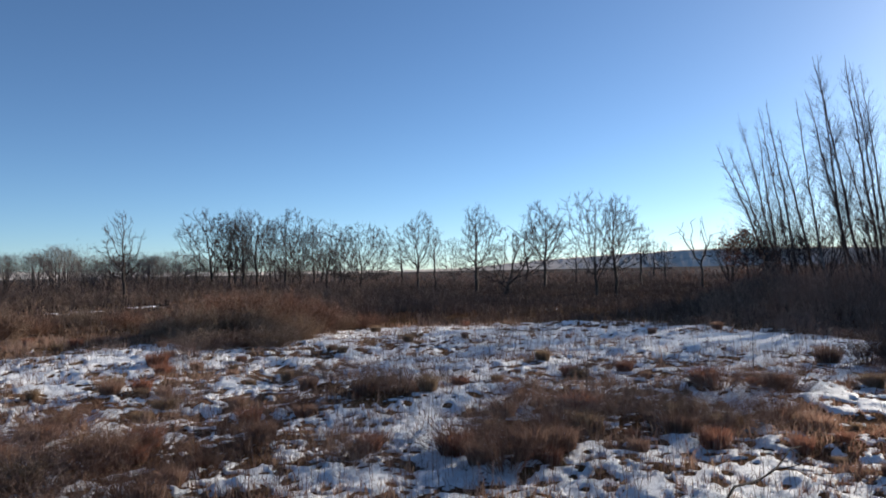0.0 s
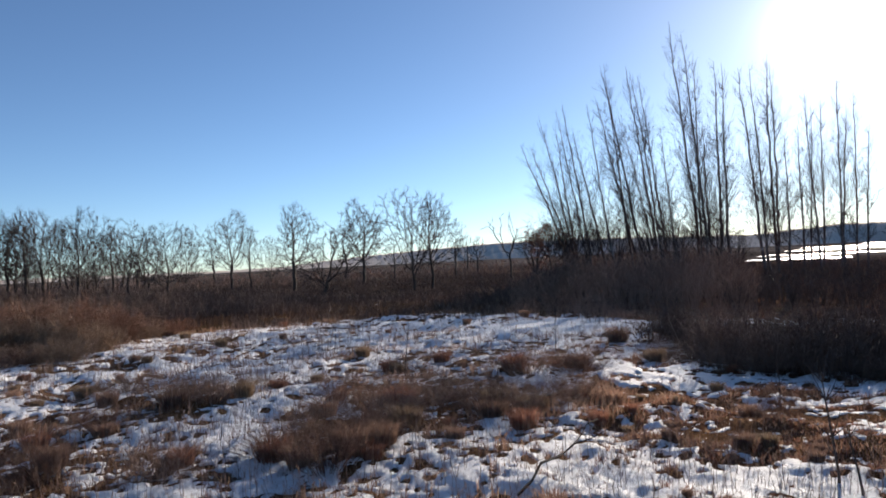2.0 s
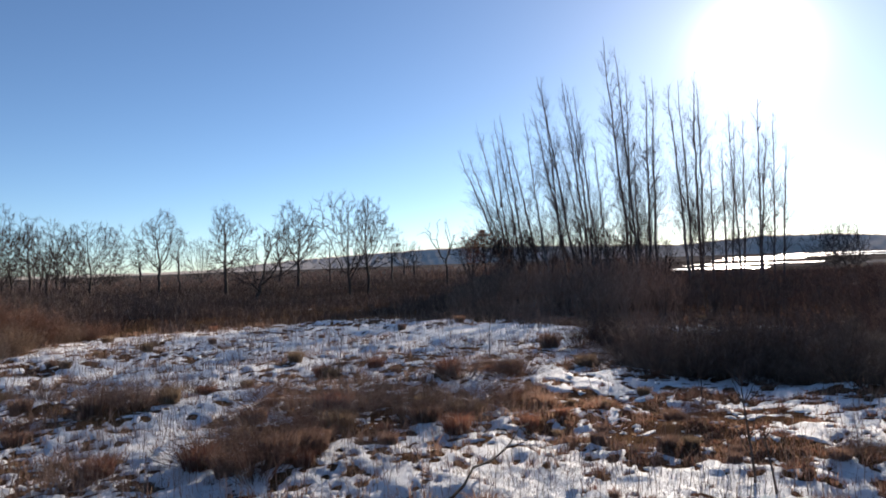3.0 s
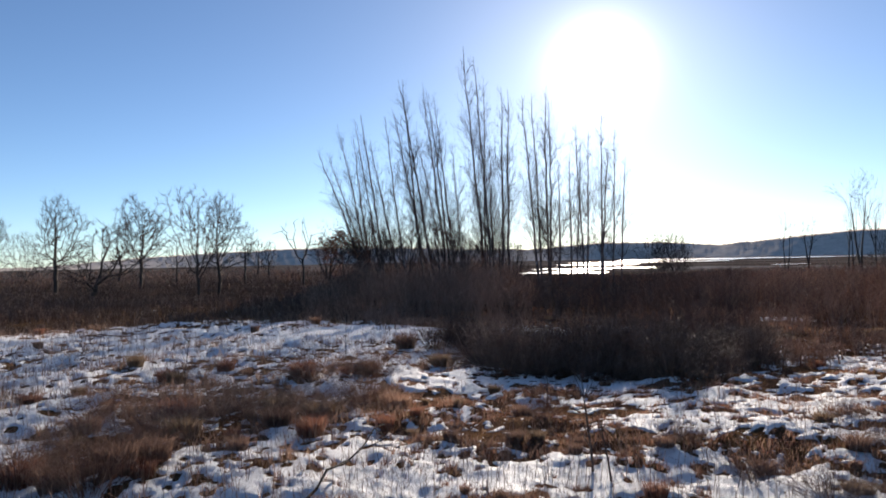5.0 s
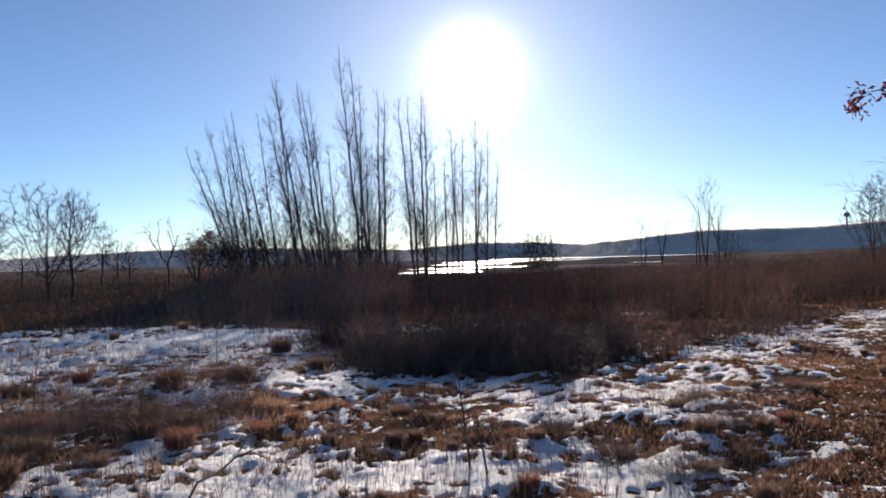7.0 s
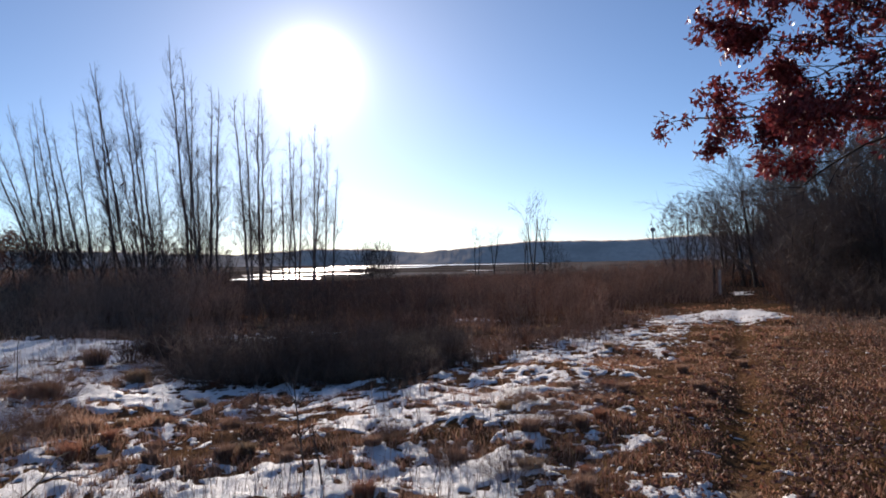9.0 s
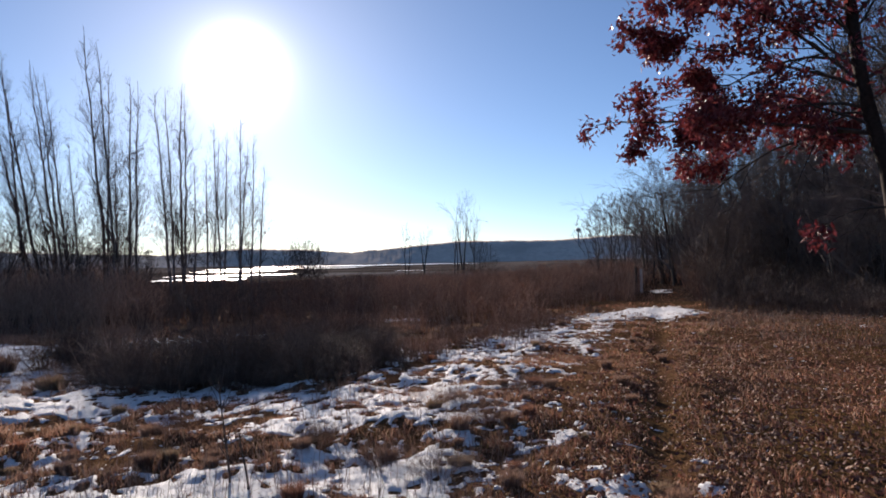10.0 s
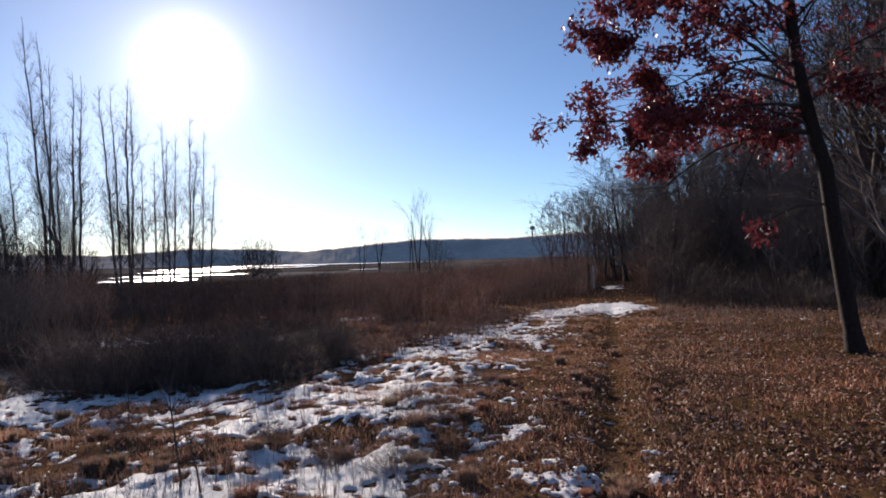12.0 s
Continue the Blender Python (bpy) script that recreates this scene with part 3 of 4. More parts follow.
def tree_meshes(seed, height, spread, stems=1, low=0.3, limbs=12, twigs=None, kids=None):
    rng = np.random.default_rng(seed)
    trunk, crown = Heap(), Heap()
    spec = dict(bend=0.085, lift=0.045, levels=3, kids=kids or ((5, 5, 3) if stems > 2 else (5, 5, 4)), angle=(0.3, 0.8), short=(0.4, 0.66), thin=0.009)
    for s in range(stems):
        a = rng.uniform(0, 6.283)
        off = 0.35 * (stems > 1)
        d = np.array([math.cos(a) * 0.13 * (stems > 1), math.sin(a) * 0.13 * (stems > 1), 1])
        pts, end = wander(rng, (math.cos(a) * off, math.sin(a) * off, -0.2), d / np.linalg.norm(d), height * 0.78, 9, 0.045, 0.03)
        tube(trunk, pts, np.linspace(0.019 * height, 0.004 * height, 10), 6)
        for k in range(limbs // stems + 2):
            f = rng.uniform(low, 0.98)
            q = f * 9
            i = min(int(q), 8)
            o = pts[i] + (pts[i + 1] - pts[i]) * (q - i)
            az, tilt = rng.uniform(0, 6.283), (0.35 + 0.5 * spread) * rng.uniform(0.75, 1.25) * (1.15 - 0.4 * f)
            way = np.array([math.cos(az) * math.sin(tilt), math.sin(az) * math.sin(tilt), math.cos(tilt)])
            branch(rng, crown, o, way, height * (0.18 + 0.36 * (1 - f) + 0.08 * spread) * rng.uniform(0.75, 1.1), 0.0095 * height * (1.15 - f), 0, spec)
    return trunk.mesh("trunk", M_BARK, True), crown.mesh("crown", twigs or M_TWIG)


def extent(me):
    co = np.empty(len(me.vertices) * 3, np.float32)
    me.vertices.foreach_get("co", co)
    co = co.reshape(-1, 3)
    return np.percentile(co[:, 2], 99.5), np.percentile(np.hypot(co[:, 0], co[:, 1]), 93)


def forked_stand(kinds, rows, label, group, seed, turn=None, name="bare_tree"):
    """rows: kind, bearing, distance, elevation of the top seen from the standing place, width in metres."""
    rng = np.random.default_rng(seed)
    for kind, b, d, el, wide in rows:
        t, c = kinds[kind]
        p = at(b, d)
        p.z = float(ground_z(p.x, p.y)) - 0.04
        high, out = extent(c)
        k, w = (EYE + d * math.tan(radians(el)) - p.z) / high, wide / 2 / out
        spin = rng.uniform(0, 6.28) if turn is None else turn - radians(b)
        e = thing(name, label, "tree", group, Matrix.Translation(p) @ Matrix.Rotation(spin, 4, "Z") @ Matrix.Diagonal((w, w, k, 1)))
        part("trunk", t, e), part("crown", c, e, "fine bare twigs")


TALL = [tree_meshes(s, 8.0, 0.35, n, 0.2) for s, n in ((11, 1), (12, 2), (13, 1), (14, 2))]
SPARSE = [tree_meshes(s, 8.0, 0.3, 1, 0.45) for s in (31, 32)]
SLIM = [tree_meshes(s, 8.0, 0.15, n, 0.3, 8, None, (3, 3, 2)) for s, n in ((33, 1), (34, 2))]
THICKET = [tree_meshes(s, 8.0, 0.65, 3, 0.04, 20, M_THICKET) for s in (41, 42, 43)]


def stand(kinds, rows, label, group, seed, name="bare_tree"):
    """rows: bearing, distance, height, width factor."""
    rng = np.random.default_rng(seed)
    for b, d, h, w in rows:
        t, c = kinds[int(rng.integers(len(kinds)))]
        p = at(b, d)
        p.z = float(ground_z(p.x, p.y)) - 0.05
        k = h / (0.91 * max(v.co.z for v in c.vertices))
        m = Matrix.Translation(p) @ Matrix.Rotation(rng.uniform(0, 6.28), 4, "Z") @ Matrix.Diagonal((k * w * 1.25, k * w * 1.25, k, 1))
        e = thing(name, label, "tree", group, m)
        part("trunk", t, e), part("crown", c, e)


VASE = [bare_tree(300, FAN, 0.22, 0.42, 0.2), bare_tree(301, FAN, 0.26, 0.3, 0.3), bare_tree(302, FAN, 0.2, 0.4, 0.18), bare_tree(303, COLUMN, 0.25, 0.28, 0.32)]
ROUND = [bare_tree(310, DOME, 0.14, 0.55, 0.12, 900), bare_tree(311, DOME, 0.16, 0.5, 0.15, 800)]
LEANER = [bare_tree(320, DOME, 0.18, 0.42, 0.14, 700, (0.45, 0.0), (0.3, 0.0), base=0.022)]
FEW = [bare_tree(330, FAN, 0.3, 0.45, 0.3, 60, kill=0.05, fine=3)]
SLENDER = [bare_tree(340, COLUMN, 0.25, 0.24, 0.4, 360), bare_tree(341, FAN, 0.3, 0.22, 0.4, 300)]
forked_stand(VASE, [(0, -19.05, 70, 5.1, 6.4), (1, -17.6, 73, 4.9, 4.6), (3, -16.5, 71, 5.1, 4.4), (1, -15.4, 74, 5.0, 4.6), (2, -13.1, 66, 5.1, 6.0), (0, -9.7, 66, 4.2, 4.4), (1, -2.05, 58, 4.8, 3.8), (3, 2.9, 45, 5.2, 3.9), (1, 8.45, 56, 5.4, 4.2), (2, 12.8, 37, 6.0, 3.9), (3, 14.4, 38, 5.6, 2.8), (0, -12.0, 72, 3.6, 4.0), (3, -10.8, 75, 3.9, 3.4), (2, -14.3, 76, 4.3, 4.8), (0, -17.0, 78, 4.6, 5.0)],
             "bare winter tree with ascending limbs in the field edge row", "trees of the field edge", 51)
forked_stand(ROUND, [(0, -6.85, 62, 3.9, 7.2), (1, -8.3, 66, 3.7, 4.2), (1, -5.6, 70, 3.5, 3.8), (0, 0.9, 80, 2.6, 3.6), (1, -12.5, 80, 3.6, 5.0)], "bare spreading many-limbed tree in the field edge row", "trees of the field edge", 52)
forked_stand(LEANER, [(0, 5.0, 38, 4.1, 6.6)], "dark heavy-limbed tree leaning and spreading to one side", "trees of the field edge", 50, 0.0)
forked_stand(FEW, [(0, 20.95, 48, 3.8, 3.4)], "small lone bare tree with few limbs", "trees of the field edge", 53, 2.0)
forked_stand(SLENDER, [(0, -25.4, 41, 4.8, 2.2), (1, -0.65, 62, 3.4, 1.8), (0, 11.2, 70, 2.6, 2.2), (1, 16.4, 62, 3.4, 1.9), (0, 18.2, 74, 1.9, 2.4), (1, 6.9, 80, 3.0, 2.8), (0, 17.4, 78, 2.0, 2.2), (1, -3.6, 78, 2.6, 2.4)], "slim young bare tree in the field edge row", "trees of the field edge", 59)
stand(THICKET, [(-36.0, 102, 3.9, 1.36), (-34.4, 101, 4.7, 1.55), (-32.8, 102, 5.1, 1.02), (-31.2, 94, 4.3, 1.04), (-29.6, 85, 4.9, 1.59), (-28.0, 101, 4.0, 1.42), (-26.4, 91, 4.7, 1.17), (-24.8, 101, 5.2, 1.59), (-23.2, 103, 5.0, 1.42), (-21.6, 96, 5.1, 1.05), (-20.0, 92, 4.5, 1.29), (-18.4, 101, 3.8, 1.04), (-16.8, 88, 5.1, 1.08), (-15.2, 90, 4.1, 1.37), (-13.6, 101, 3.5, 1.56), (-12.0, 100, 4.0, 1.11), (-10.4, 97, 4.5, 1.16), (-8.8, 88, 4.8, 1.40)], "low bushy bare tree of the far scrub", "far scrub trees", 54)
stand(THICKET, [(-34.6, 62, 3.6, 1.1), (-33.2, 66, 3.4, 1.2), (-31.0, 64, 3.5, 1.0), (-29.6, 60, 4.3, 0.75), (-28.9, 63, 4.1, 0.8), (-27.6, 68, 3.0, 1.3), (-26.3, 70, 3.2, 1.3), (-24.9, 66, 3.5, 1.2), (-23.6, 69, 3.6, 1.2), (-22.4, 65, 3.4, 1.2), (-21.2, 70, 3.3, 1.2), (-20.0, 72, 2.8, 1.3), (-16.2, 78, 2.9, 1.3), (-12.9, 80, 2.7, 1.3)], "dense low bare thicket tree behind the field", "far scrub trees", 62)
forked_stand(ROUND, [(0, 50.0, 80, 1.8, 4.4), (1, 50.7, 82, 2.1, 4.0), (0, 51.4, 79, 1.9, 4.2), (1, 52.1, 82, 1.7, 3.6), (1, 65.9, 74, 1.5, 3.6)], "small round bare tree standing in the marsh by the lake", "marsh trees", 55)
stand(SLIM, [(59.5, 75, 6.1, 0.50), (61.2, 76, 5.7, 0.80), (64.5, 72, 9.1, 0.55), (65.3, 72, 7.8, 0.50), (63.8, 72, 5.8, 0.70)], "small bare tree standing in the marsh by the lake", "marsh trees", 59)
stand(THICKET, [(79.6, 44, 6.0, 0.6), (80.9, 42, 6.7, 0.7), (82.0, 40, 7.3, 0.8), (83.6, 38, 7.9, 0.8), (85.4, 37, 8.0, 0.8), (87.2, 36, 7.8, 0.8), (89.0, 35, 8.0, 0.8), (91.0, 33, 7.8, 0.8), (92.9, 33, 8.0, 0.8), (82.8, 43, 5.4, 0.9), (84.6, 36, 4.9, 0.9), (86.6, 33, 4.6, 0.9), (88.4, 32, 4.4, 0.9), (90.2, 31, 4.2, 0.9), (91.6, 30, 4.0, 0.9), (94.7, 29, 5.4, 0.9), (97.7, 28, 5.6, 0.9), (99.7, 27, 5.1, 0.82), (93.2, 27, 3.6, 0.9), (95.8, 26, 3.6, 0.9), (98.6, 25, 3.8, 0.9), (101.5, 24, 4.0, 0.9)], "dense dark bare thicket tree at the wood edge", "wood edge trees", 56)
stand(THICKET, [(82.5, 44, 3.8, 0.90), (83.5, 43, 4.1, 0.90), (84.5, 30, 4.6, 0.90), (85.5, 44, 5.2, 0.90), (86.5, 41, 5.4, 0.90), (87.5, 41, 5.2, 0.90), (88.5, 43, 4.9, 0.90), (89.5, 37, 5.1, 0.90), (90.5, 32, 6.6, 0.90), (91.5, 41, 6.6, 0.90), (92.5, 41, 6.4, 0.90), (93.5, 44, 6.6, 0.90), (94.5, 39, 6.5, 0.90), (95.5, 40, 6.2, 0.90), (96.5, 42, 6.4, 0.90), (97.5, 42, 6.6, 0.90), (98.5, 43, 7.0, 0.90), (101.0, 22, 8.3, 0.82), (103.8, 29, 7.0, 0.82), (106.6, 28, 8.5, 0.82), (109.4, 26, 6.4, 0.82), (112.2, 28, 8.5, 0.82), (115.0, 24, 6.7, 0.82)], "dense dark bare thicket tree at the wood edge", "wood edge trees", 61)
forked_stand([bare_tree(360, FAN, 0.06, 0.34, 0.06, 700, mat=M_THICKET), bare_tree(361, FAN, 0.08, 0.3, 0.08, 600, mat=M_THICKET)], [(0, 75.5, 48, 4.4, 2.6), (1, 76.5, 50, 5.2, 3.0), (0, 77.6, 49, 5.0, 2.8), (1, 78.5, 52, 5.3, 3.0), (0, 79.2, 46, 4.0, 2.2)], "pale brown bare willow clump at the trail mouth", "willows of the trail", 58)
stand(SPARSE, [(99.6, 27, 10.6, 0.85), (98.4, 25, 10.7, 0.85), (99.1, 30, 10.3, 0.85), (100.0, 26, 10.5, 0.85), (101.0, 24, 9.5, 0.85)], "tall bare tree behind the oak at the wood edge", "wood edge trees", 57)
WOODS = [bare_tree(350, FAN, 0.2, 0.26, 0.3, 300, mat=M_THICKET, fine=2), bare_tree(351, COLUMN, 0.18, 0.24, 0.35, 260, mat=M_THICKET, fine=2)]
forked_stand(WOODS, [(0, 86.5, 46, 9.8, 5.5), (1, 89.2, 44, 11.0, 5.5), (0, 91.6, 42, 12.5, 5.0), (1, 93.8, 38, 16.0, 4.6), (0, 96.9, 33, 21.0, 4.6), (1, 99.2, 31, 23.0, 4.8), (0, 101.8, 28, 24.0, 5.0), (1, 105.0, 29, 24.0, 6.0), (0, 108.6, 27, 25.0, 6.0)], "tall dark bare forest tree of the wood", "wood trees", 63)
stand(TALL, [(95.1, 33, 11.2, 0.85)], "tall bare tree behind the oak at the wood edge", "wood edge trees", 60)


# ---- undergrowth ----
def ground_points(n, b0, b1, d0, d1, power=1.0):
    """Scattered places, thicker near the standing place the larger power is."""
    b = RNG.uniform(b0, b1, n)
    d = d0 + (d1 - d0) * RNG.uniform(0, 1, n) ** power
    x, y = np.sin(np.radians(b)) * d, np.cos(np.radians(b)) * d
    return b, d, x, y, ground_z(x, y)


def unit_rand(n, flat=1.0):
    v = RNG.normal(0, 1, (n, 3)) * np.array([1, 1, flat])
    return v / np.linalg.norm(v, axis=1, keepdims=True)


def twiggy(heap, base, h, r, twigs, lean=0.25, reach=0.3):
    """Upright stems with side twigs, all in one heap."""
    n = len(base)
    tilt = unit_rand(n, 0.0) * RNG.uniform(0, lean, n)[:, None]
    tip = base + (np.array([0, 0, 1.0]) + tilt) * h[:, None]
    mid = (base + tip) / 2 + unit_rand(n, 0.2) * (0.06 * h)[:, None]
    spikes(heap, base, mid, tip, r)
    for _ in range(twigs):
        s = RNG.uniform(0.3, 1.0, n)[:, None]
        o = np.where(s < 0.5, base + (mid - base) * s * 2, mid + (tip - mid) * (s * 2 - 1))
        way = unit_rand(n, 0.4)
        way[:, 2] = np.abs(way[:, 2]) + 0.45
        spines(heap, o, o + way * (reach * h * RNG.uniform(0.5, 1.0, n))[:, None], np.asarray(r) * 0.5)


def brush_top(b):
    """Elevation to which the brush rises, seen from the standing place."""
    return np.interp(b, [-45, -24, -11, -5, 0, 5, 14, 19, 21, 24, 26, 29, 38, 39.5, 46, 52, 60, 66, 72, 76, 84, 112],
                     [-0.9, -1.0, -1.0, -1.2, -1.6, -2.3, -2.7, -2.3, -1.8, -0.6, 0.1, 0.4, 0.3, -1.4, -1.5, -1.1, -0.85, -0.75, -0.4, 0.2, 0.8, 1.0])


def belt(name, n, b0, b1, deep, mat, label, share=1.0, low=0.45):
    b = RNG.uniform(b0, b1, n)
    lo = snow_edge(b) + RNG.uniform(-0.8, 0.8, n)
    d = lo + (deep - lo) * RNG.uniform(0, 1, n) ** 1.7
    h = (EYE + d * np.tan(np.radians(brush_top(b)))) * (low + (1 - low) * RNG.uniform(0, 1, n) ** 1.8) * share
    lump = 0.85 + 0.4 * fbm(np.sin(np.radians(b)) * d, np.cos(np.radians(b)) * d, 0.3, 3, 121)
    rise = np.clip(np.where(b > 48, 0.2, 0.32) + (d - lo) / 12, 0.2, 1.0) * np.where((b > 29) & (b < 48) & (d > 11.5) & (d < 17.5), 0.22, 1.0)
    h = np.clip(h * np.clip(lump, 0.4, 1.15) * rise, 0.2, 2.3)
    open_trail = (np.abs(b - 80.6) < np.interp(d, [12, 22, 34], [5.0, 3.0, 1.6])) & (d < 40)
    h = np.where(open_trail, 0.1, h) * np.where((b > 76) & (d < 19), 0.25, 1.0)
    h = h * np.where((b < -19) & (b > -33) & (d < 36), 0.45, 1.0)
    x, y = np.sin(np.radians(b)) * d, np.cos(np.radians(b)) * d
    gap = (d < lo + 5.5) & (fbm(x, y, 0.55, 2, 127) < np.interp(b, [-45, 24, 30, 46, 54, 112], [-0.2, -0.2, -0.1, 0.0, 0.12, 0.1]))
    x, y, h, d = x[~gap], y[~gap], h[~gap], d[~gap]
    heap = Heap()
    twiggy(heap, np.stack([x, y, ground_z(x, y) - 0.02], 1), h, 0.0048 + 0.00021 * d, 7, 0.55, 0.45)
    tagged(new(name, heap.mesh(name, mat)), label, "brush", kind="stuff")


belt("field_brush", 6000, -45, -7, 60, M_FIELD, "dry tan brush and dead goldenrod behind the snow", 0.85)
belt("field_brush", 9000, -10, 26, 46, M_SCRUB, "dark brown dry brush behind the snowy field")
belt("field_brush", 5000, -45, 40, 68, M_STEM, "russet dry brush behind the snowy field")
belt("grove_brush", 3500, 21, 40, 42, M_STEM, "dark bramble brush about the feet of the birches", 1.05, 0.6)
belt("marsh_brush", 6500, 38, 57, 66, M_SCRUB, "dark dead brush of the marsh edge", 1.0, 0.5)
belt("marsh_brush", 7000, 53, 80, 66, M_STEM, "grey-brown dead brush of the marsh edge", 1.0, 0.5)
belt("marsh_brush", 5500, 42, 84, 60, M_RED, "russet dead brush of the marsh edge", 0.95)
belt("wood_edge_brush", 9000, 82, 112, 40, M_SCRUB, "dark tangled brush under the wood edge", 1.25, 0.5)


def row_scrub():
    """Dark low scrub among and behind the trees of the field edge."""
    b, d, x, y, z = ground_points(11000, -46, 30, 40, 120, 1.5)
    top = np.interp(b, [-46, -24, -10, 0, 12, 22, 30], [-0.3, -0.4, -1.0, -1.5, -1.7, -1.2, -0.4]) + 0.6 * fbm(x, y, 0.12, 3, 171)
    h = np.clip((EYE + d * np.tan(np.radians(top))) * RNG.uniform(0.35, 1.0, len(b)), 0.25, 2.2) * np.clip((d - 34) / 14, 0.25, 1.0)
    heap = Heap()
    twiggy(heap, np.stack([x, y, z - 0.05], 1), h, 0.007 + 0.0002 * d, 8, 0.95, 0.7)
    tagged(new("row_scrub", heap.mesh("row_scrub", M_SCRUB)), "dark leafless scrub about the feet of the field edge trees", "scrub", kind="stuff")


row_scrub()


def far_scrub():
    """Low dark scrub over the far fields and the marsh."""
    b, d, x, y, z = ground_points(8000, -50, 86, 62, 240, 1.8)
    wet = (b > 37) & (b < 67) & (d > 88)
    x, y, z, d = x[~wet], y[~wet], z[~wet], d[~wet]
    heap = Heap()
    h = RNG.uniform(0.3, 0.9, len(x)) * np.where(np.degrees(np.arctan2(x, y)) > 37, 0.55, 1.0)
    twiggy(heap, np.stack([x, y, z - 0.05], 1), h, 0.012 + 0.00025 * d, 6, 0.9, 0.75)
    tagged(new("far_scrub", heap.mesh("far_scrub", M_STEM)), "dark low scrub over the far field", "scrub", kind="stuff")


far_scrub()


def meadow(name, n, b0, b1, d0, d1, height, width, mat, label, bare, lumps=0.6, power=1.8):
    """Grass where no snow lies; bare: how far under the snow line it may reach."""
    b, d, x, y, z = ground_points(n, b0, b1, d0, d1, power)
    m = snow_mask(x, y)
    tuft = fbm(x, y, 2.2, 2, 141)
    ok = (m < bare) & (tuft > -lumps)
    x, y, z, d, m, tuft = x[ok], y[ok], z[ok], d[ok], m[ok], tuft[ok]
    k = len(x)
    h = height * RNG.uniform(0.4, 1.1, k) * (1 + 0.7 * np.clip(tuft, -0.6, 1)) * np.clip(1.0 - m * 0.5, 0.6, 1.5) * np.interp(np.degrees(np.arctan2(x, y)), [24, 38], [1.0, 0.6])
    h = h * (1 - 0.65 * rut(x, y))
    base = np.stack([x, y, z - 0.01], 1)
    lean = unit_rand(k, 0.0) * RNG.uniform(0.1, 1.0, k)[:, None]
    tip = base + (np.array([0, 0, 1.0]) + lean) * h[:, None]
    mid = base + (np.array([0, 0, 0.62]) + lean * 0.3) * h[:, None]
    heap = Heap()
    blade_strips(heap, base, mid, tip, width * (0.7 + 0.09 * d))
    tagged(new(name, heap.mesh(name, mat)), label, "grass", kind="stuff")


meadow("field_grass", 80000, -42, 62, 0.6, 20, 0.1, 0.006, M_RED, "flattened russet grass between the snow patches", 0.0)
meadow("field_grass", 60000, -42, 68, 0.6, 20, 0.08, 0.005, M_TAN, "flattened tan grass between the snow patches", 0.04)
meadow("bank_grass", 60000, 30, 84, 0.6, 22, 0.06, 0.0055, M_TRAIL, "low red-brown grass beside the trail", 0.03, 0.5)
meadow("bank_grass", 60000, 30, 90, 0.6, 22, 0.075, 0.0055, M_RED, "russet tufted grass beside the trail", -0.03, 0.5)
meadow("snow_grass", 60000, 26, 76, 0.6, 20, 0.06, 0.005, M_TRAIL, "sparse red-brown grass tips poking through thin snow", 0.35, 0.15)
meadow("snow_grass", 85000, -42, 76, 0.6, 20, 0.07, 0.0045, M_RED, "sparse grass tips poking through thin snow", 0.5, 0.3)
meadow("snow_grass", 30000, -42, 34, 7, 19.5, 0.15, 0.003, M_STEM, "thin dead stalks standing in the far snow", 0.5, 0.0, 1.0)
meadow("trail_grass", 14000, 64, 85, 0.6, 22, 0.06, 0.006, M_OLIVE, "short olive grass of the mown trail", 0.0, 0.4)
meadow("trail_grass", 44000, 70, 112, 0.6, 24, 0.07, 0.006, M_TRAIL, "short red-brown grass of the mown trail", 0.0, 0.35)
meadow("tall_grass", 9000, 84, 112, 14, 25, 0.22, 0.004, M_SCRUB, "taller russet grass where the trail meets the wood", 0.0, 0.3, 0.8)
meadow("near_grass", 26000, 108, 300, 0.3, 9, 0.09, 0.006, M_TRAIL, "low trodden grass about the standing place", 9.0, 0.8, 0.8)
meadow("near_grass", 9000, -60, 110, 0.2, 4, 0.08, 0.006, M_TAN, "low trodden grass about the standing place", 9.0, 0.6, 0.7)


def dead_weeds():
    b, d, x, y, z = ground_points(17000, -42, 72, 4.2, 20, 1.1)
    keep = fbm(x, y, 0.5, 2, 161) > -0.25
    base = np.stack([x, y, z - 0.02], 1)[keep]
    heap = Heap()
    twiggy(heap, base, RNG.uniform(0.08, 0.46, len(base)) * np.where(RNG.uniform(0, 1, len(base)) < 0.72, 0.45, 1.0), 0.0015 + 0.0002 * d[keep], 3, 0.3, 0.28)
    tagged(new("dead_weeds", heap.mesh("dead_weeds", M_STEM)), "thin dead weed stalks poking through the snow", "weeds", kind="stuff")


dead_weeds()


# ---- leaf shape, for the oak and the litter ----
LEAF_X = np.array([0, 0.12, 0.3, 0.4, 0.58, 0.68, 1.0])
LEAF_W = np.array([0.012, 0.03, 0.18, 0.1, 0.26, 0.13, 0.0])


def leaf_template(curl=0.25):
    n = len(LEAF_X)
    v = [(x, 0, -curl * x * x) for x in LEAF_X]
    v += [(x + 0.05 * (w > 0.15), w, -curl * x * x + 0.35 * w) for x, w in zip(LEAF_X, LEAF_W)]
    v += [(x + 0.05 * (w > 0.15), -w, -curl * x * x + 0.35 * w) for x, w in zip(LEAF_X, LEAF_W)]
    f = []
    for i in range(n - 1):
        for o in (n, 2 * n):
            a, b, c, d = i, i + 1, o + i + 1, o + i
            f += [(a, b, c), (a, c, d)] if o == n else [(a, c, b), (a, d, c)]
    return np.array(v), np.array(f)


LEAF_V, LEAF_F = leaf_template()


